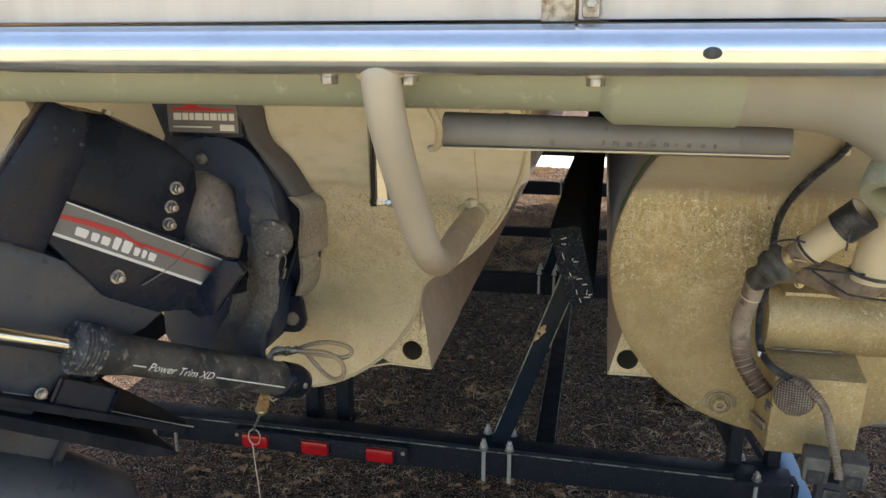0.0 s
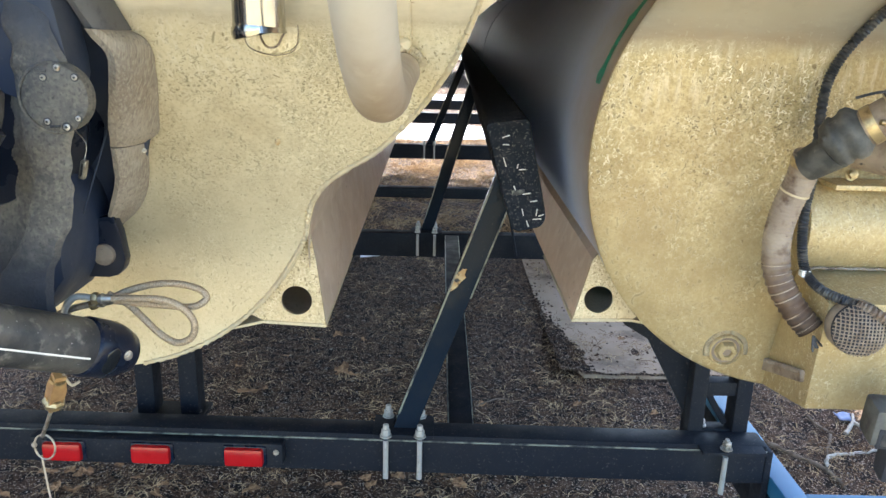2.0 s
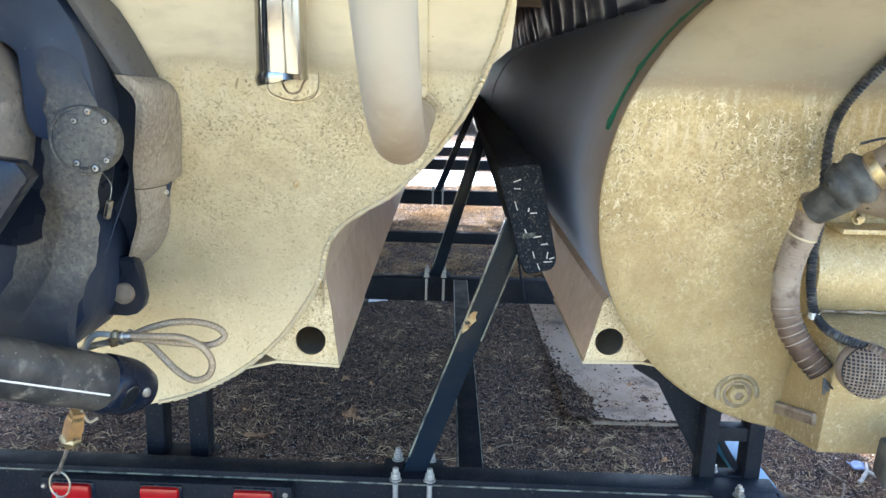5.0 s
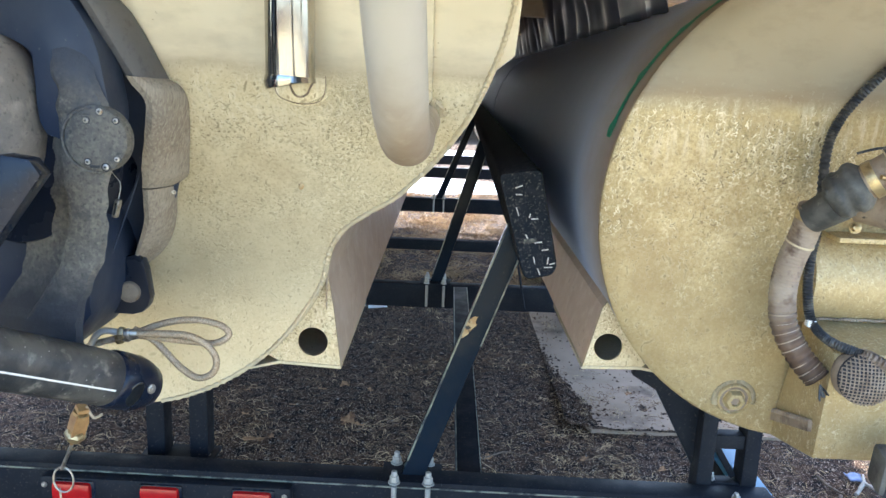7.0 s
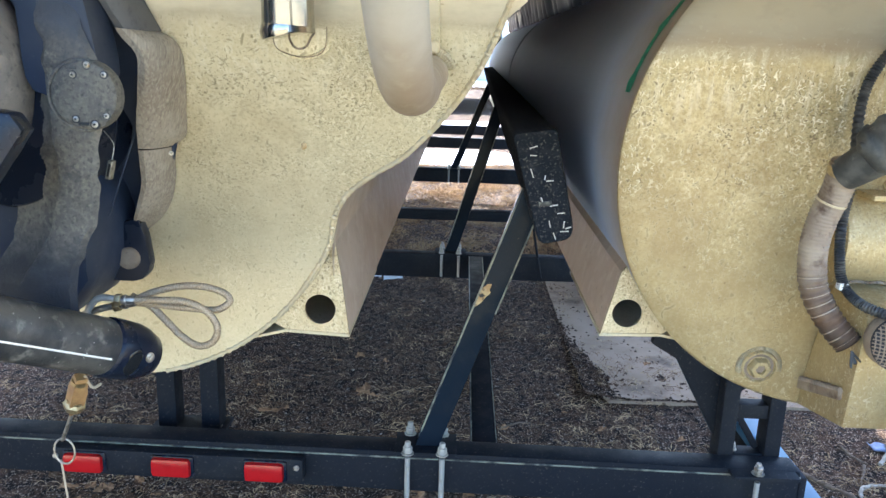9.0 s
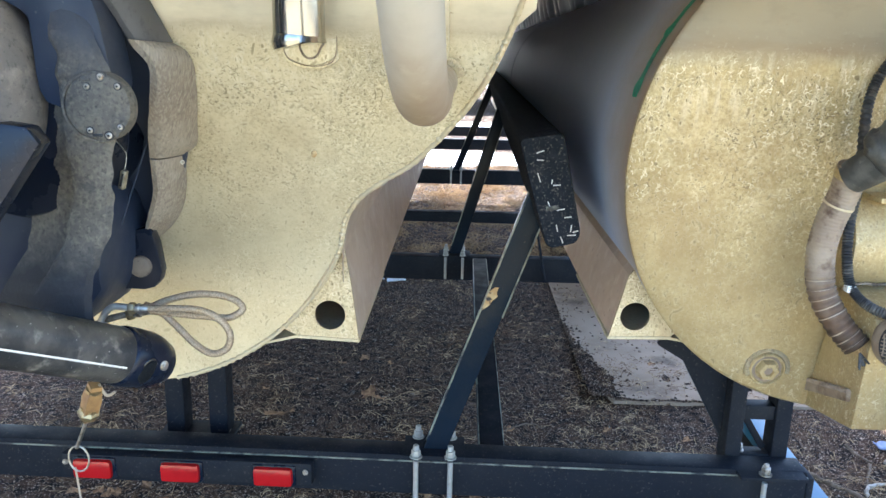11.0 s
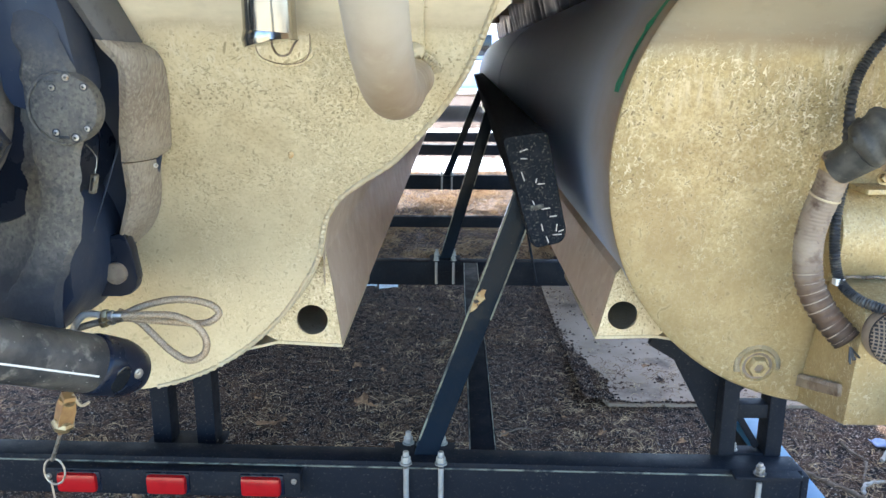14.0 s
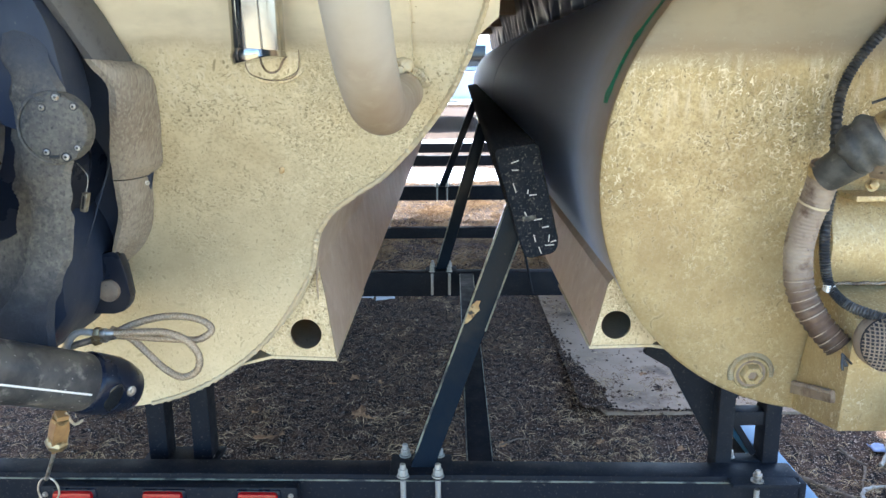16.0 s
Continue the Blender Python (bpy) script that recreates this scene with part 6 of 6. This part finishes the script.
def make_stones():
    rnd = random.Random(11)
    verts, faces = [], []
    for _ in range(17000):
        x, y = rnd.uniform(-1.4, 1.6), rnd.uniform(-0.1, 3.6)
        r = rnd.uniform(0.0012, 0.0048) * (1 if rnd.random() < 0.96 else 2.0)
        z = ground_height(x, y) + r * 0.3
        b = len(verts)
        sx, sy, sz = (r * rnd.uniform(0.7, 1.4) for _ in range(3))
        a = rnd.uniform(0, 6.28)
        for k in range(5):
            q = a + k * math.tau / 5
            verts.append((x + sx * math.cos(q), y + sy * math.sin(q), z + rnd.uniform(-0.2, 0.2) * r))
        verts += [(x + 0.2 * r, y, z + sz * 0.7), (x, y, z - sz * 0.5)]
        for k in range(5):
            faces += [(b + k, b + (k + 1) % 5, b + 5), (b + (k + 1) % 5, b + k, b + 6)]
    me = bpy.data.meshes.new("gravel")
    me.from_pydata(verts, [], faces)
    me.materials.append(STONE)
    tagged(new("gravel", me), "small grey stones in the soil", "gravel", kind="stuff")


make_stones()


def make_crumbs():
    # soil washed over the edges of the plywood and specks strewn across it
    rnd = random.Random(31)
    verts, faces = [], []
    for _ in range(60000):
        x, y = rnd.uniform(0.44, 1.15), rnd.uniform(1.58, 3.0)
        edge = min((x - 0.447) + 0.10 * max(0.0, y - 2.0), (y - 1.585) * 2.4, ((x - 0.447) / 0.10 + (y - 1.585) / 0.50 - 1.0) * 0.09)
        edge += 0.035 * noise.noise((x * 7, y * 7, 3.0)) + 0.02 * noise.noise((x * 25, y * 25, 8.0))
        if rnd.random() > max(0.006, min(1.0, math.exp(-max(edge - 0.010, 0.0) / 0.013))):
            continue
        r = rnd.uniform(0.002, 0.0065)
        z = 0.013 + 0.25 * r + max(0.0, 0.035 - edge) * 0.2
        b, a = len(verts), rnd.uniform(0, 6.28)
        for k in range(5):
            q = a + k * math.tau / 5
            verts.append((x + r * rnd.uniform(0.8, 1.5) * math.cos(q), y + r * rnd.uniform(0.8, 1.5) * math.sin(q), z - 0.25 * r))
        verts.append((x, y, z + 0.7 * r))
        faces += [(b + k, b + (k + 1) % 5, b + 5) for k in range(5)]
        faces.append((b + 4, b + 3, b + 2, b + 1, b))
    me = bpy.data.meshes.new("soil_crumbs")
    me.from_pydata(verts, [], faces)
    me.materials.append(DIRT)
    tagged(new("soil_crumbs", me), "dark soil crumbs washed onto the plywood", "soil", kind="stuff")


make_crumbs()


def leaf_mesh(seed):
    rnd = random.Random(seed)
    bm = bmesh.new()
    n = 14
    rim = []
    for k in range(n):
        a = k * math.tau / n
        r = 1.0 + 0.28 * math.cos(3 * a + seed) + rnd.uniform(-0.15, 0.15)
        rim.append(bm.verts.new((r * math.cos(a), 0.7 * r * math.sin(a), rnd.uniform(-0.05, 0.4))))
    mid = bm.verts.new((0, 0, 0.05))
    for k in range(n):
        bm.faces.new((mid, rim[k], rim[(k + 1) % n]))
    me = bpy.data.meshes.new("dead_leaf")
    bm.to_mesh(me)
    bm.free()
    me.materials.append(LEAF)
    return me


LEAVES = [leaf_mesh(k) for k in range(5)]
rnd = random.Random(21)
spots = [(-0.648, 1.405, 0.044), (-0.350, 1.60, 0.040), (-0.305, 1.56, 0.022), (-0.41, 1.93, 0.026)]
spots += [(rnd.uniform(-1.25, 0.1), rnd.uniform(-0.1, 1.0), rnd.uniform(0.009, 0.026)) for _ in range(230)]
spots += [(rnd.uniform(-1.1, 0.9), rnd.uniform(1.0, 3.0), rnd.uniform(0.008, 0.02)) for _ in range(22)]
for k, (x, y, r) in enumerate(spots):
    ob = new("dead_leaf", LEAVES[k % 5])
    ob.matrix_basis = pose(x, y, ground_height(x, y) + 0.008, rnd.uniform(-15, 15), rnd.uniform(-15, 15), rnd.uniform(0, 360)) @ Matrix.Diagonal((r, r, r, 1))
    tagged(ob, "curled brown dead leaf on the soil", "leaf", "fallen leaves")


def make_twig(label, paths, radius, mat, rough=0.004):
    t = thing("fallen_twig", label, "twig")
    rnd = random.Random(len(paths) + int(radius * 1e5))
    for path in paths:
        pts = spline([(x, y, ground_height(x, y) + z) for x, y, z in path], 8)
        pts = [p + Vector((rnd.uniform(-1, 1), rnd.uniform(-1, 1), rnd.uniform(0, 1))) * rough for p in pts]
        n = len(pts) - 1
        part("stem", rings(pts, [radius * (1 - 0.5 * i / n) * rnd.uniform(0.85, 1.15) for i in range(n + 1)], 8), mat, t, sharp=80)
    return t


make_twig("bleached white forked twig on the soil", [[(1.299, 1.213, 0.012), (1.342, 1.258, 0.02), (1.38, 1.331, 0.016)], [(1.342, 1.258, 0.02), (1.356, 1.24, 0.018), (1.372, 1.215, 0.012)]], 0.0070, BONE, 0.001)
make_twig("grey-brown tree root lying along the soil", [[(0.985, 1.20, 0.0), (1.021, 1.149, 0.01), (1.067, 1.063, 0.014), (1.12, 1.015, 0.012), (1.144, 0.974, 0.008), (1.16, 0.93, 0.0)]], 0.0095, ROOT)
make_twig("thin brown root on the soil", [[(1.22, 1.31, 0.008), (1.23, 1.254, 0.012), (1.262, 1.219, 0.008)], [(1.244, 1.208, 0.01), (1.216, 1.149, 0.012), (1.166, 1.069, 0.01)]], 0.0055, ROOT)
make_twig("pale peeled branch on the soil", [[(1.150, 1.03, 0.008), (1.164, 1.056, 0.014), (1.209, 1.08, 0.014), (1.305, 1.099, 0.012), (1.40, 1.11, 0.01)]], 0.0062, BONE)
make_twig("thin brown root on the soil", [[(-0.45, 1.05, 0.01), (-0.38, 1.12, 0.014), (-0.30, 1.13, 0.01), (-0.22, 1.20, 0.008)], [(0.12, 1.3, 0.01), (0.2, 1.38, 0.012), (0.26, 1.35, 0.01)]], 0.003, ROOT)


def make_scrap():
    bm = bmesh.new()
    rows = [[bm.verts.new((1.318 + 0.012 * i, 1.285 + 0.013 * k, ground_height(1.33, 1.31) + 0.012 + 0.010 * noise.noise((i * 0.9, k * 0.9, 2)))) for i in range(5)] for k in range(5)]
    for r0, r1 in zip(rows, rows[1:]):
        for a in range(4):
            bm.faces.new((r0[a], r0[a + 1], r1[a + 1], r1[a]))
    ob = part("plastic_scrap", bm, SCRAP, None, "", 80)
    tagged(ob, "crumpled scrap of blue plastic on the soil", "scrap")
    ob.modifiers.new("thick", "SOLIDIFY").thickness = 0.002


make_scrap()


def make_paper(x, y, turn, w, d):
    bm = bmesh.new()
    m = pose(x, y, ground_height(x, y) + 0.022, 12, -6, turn)
    rows = [[bm.verts.new(m @ Vector((w * (i / 4 - 0.5), d * (k / 3 - 0.5), 0.006 * noise.noise((i * 0.7 + x, k * 0.9, 5))))) for i in range(5)] for k in range(4)]
    for r0, r1 in zip(rows, rows[1:]):
        for a in range(4):
            bm.faces.new((r0[a], r0[a + 1], r1[a + 1], r1[a]))
    ob = part("paper_scrap", bm, SNOW, None, "", 80)
    tagged(ob, "crumpled grey-white paper scrap on the soil", "scrap")
    ob.modifiers.new("thick", "SOLIDIFY").thickness = 0.0015


make_paper(-0.375, 2.985, 6, 0.10, 0.07)
make_paper(-0.470, 3.02, -20, 0.08, 0.05)


# ---- beyond the trailer ----
def make_far():
    verts, faces = [], []
    rnd = random.Random(31)
    for cx, cy, rx, ry in ((-0.4, 8.0, 1.6, 0.7), (1.4, 7.9, 1.1, 0.65), (-2.6, 8.4, 1.2, 0.7), (0.3, 11.8, 2.6, 0.9), (3.6, 9.5, 1.2, 1.2), (1.35, 4.4, 0.5, 0.9)):
        b = len(verts)
        n = 26
        verts.append((cx, cy, 0.05))
        for k in range(n):
            a = k * math.tau / n
            r = 1 + 0.3 * noise.noise((math.cos(a) * 2 + cx, math.sin(a) * 2 + cy, 4))
            verts.append((cx + rx * r * math.cos(a), cy + ry * r * math.sin(a), 0.005))
        faces += [(b, b + 1 + k, b + 1 + (k + 1) % n) for k in range(n)]
    me = bpy.data.meshes.new("snow_patch")
    me.from_pydata(verts, [], faces)
    me.materials.append(SNOW)
    tagged(new("snow_patch", me), "bright sunlit patches of old snow beyond the trailer", "snow", kind="stuff")


make_far()


def make_truck():
    t = thing("pickup_truck", "white pickup truck parked beyond the trailer tongue", "truck")
    y = 15.0
    part("body", box((-1.0, y, 0.55), (1.0, y + 5.0, 1.15), 0.08), TRUCK, t)
    part("cab", box((-0.9, y + 1.8, 1.15), (0.9, y + 3.6, 1.85), 0.12), TRUCK, t)
    part("window", box((-0.75, y + 1.78, 1.25), (0.75, y + 1.795, 1.7), 0.005), GLASS_DARK, t)
    part("bumper", box((-1.0, y - 0.15, 0.45), (1.0, y - 0.01, 0.65), 0.04), CHROME, t)
    for x in (-0.95, 0.75):
        for yy in (0.9, 4.0):
            part("tyre", rings([(x, y + yy, 0.36), (x + 0.22, y + yy, 0.36)], 0.36, 36), RUBBER, t)
    part("tailgate_mark", box((0.55, y - 0.006, 0.95), (0.75, y - 0.003, 1.02), 0.0), LOOM, t)


make_truck()
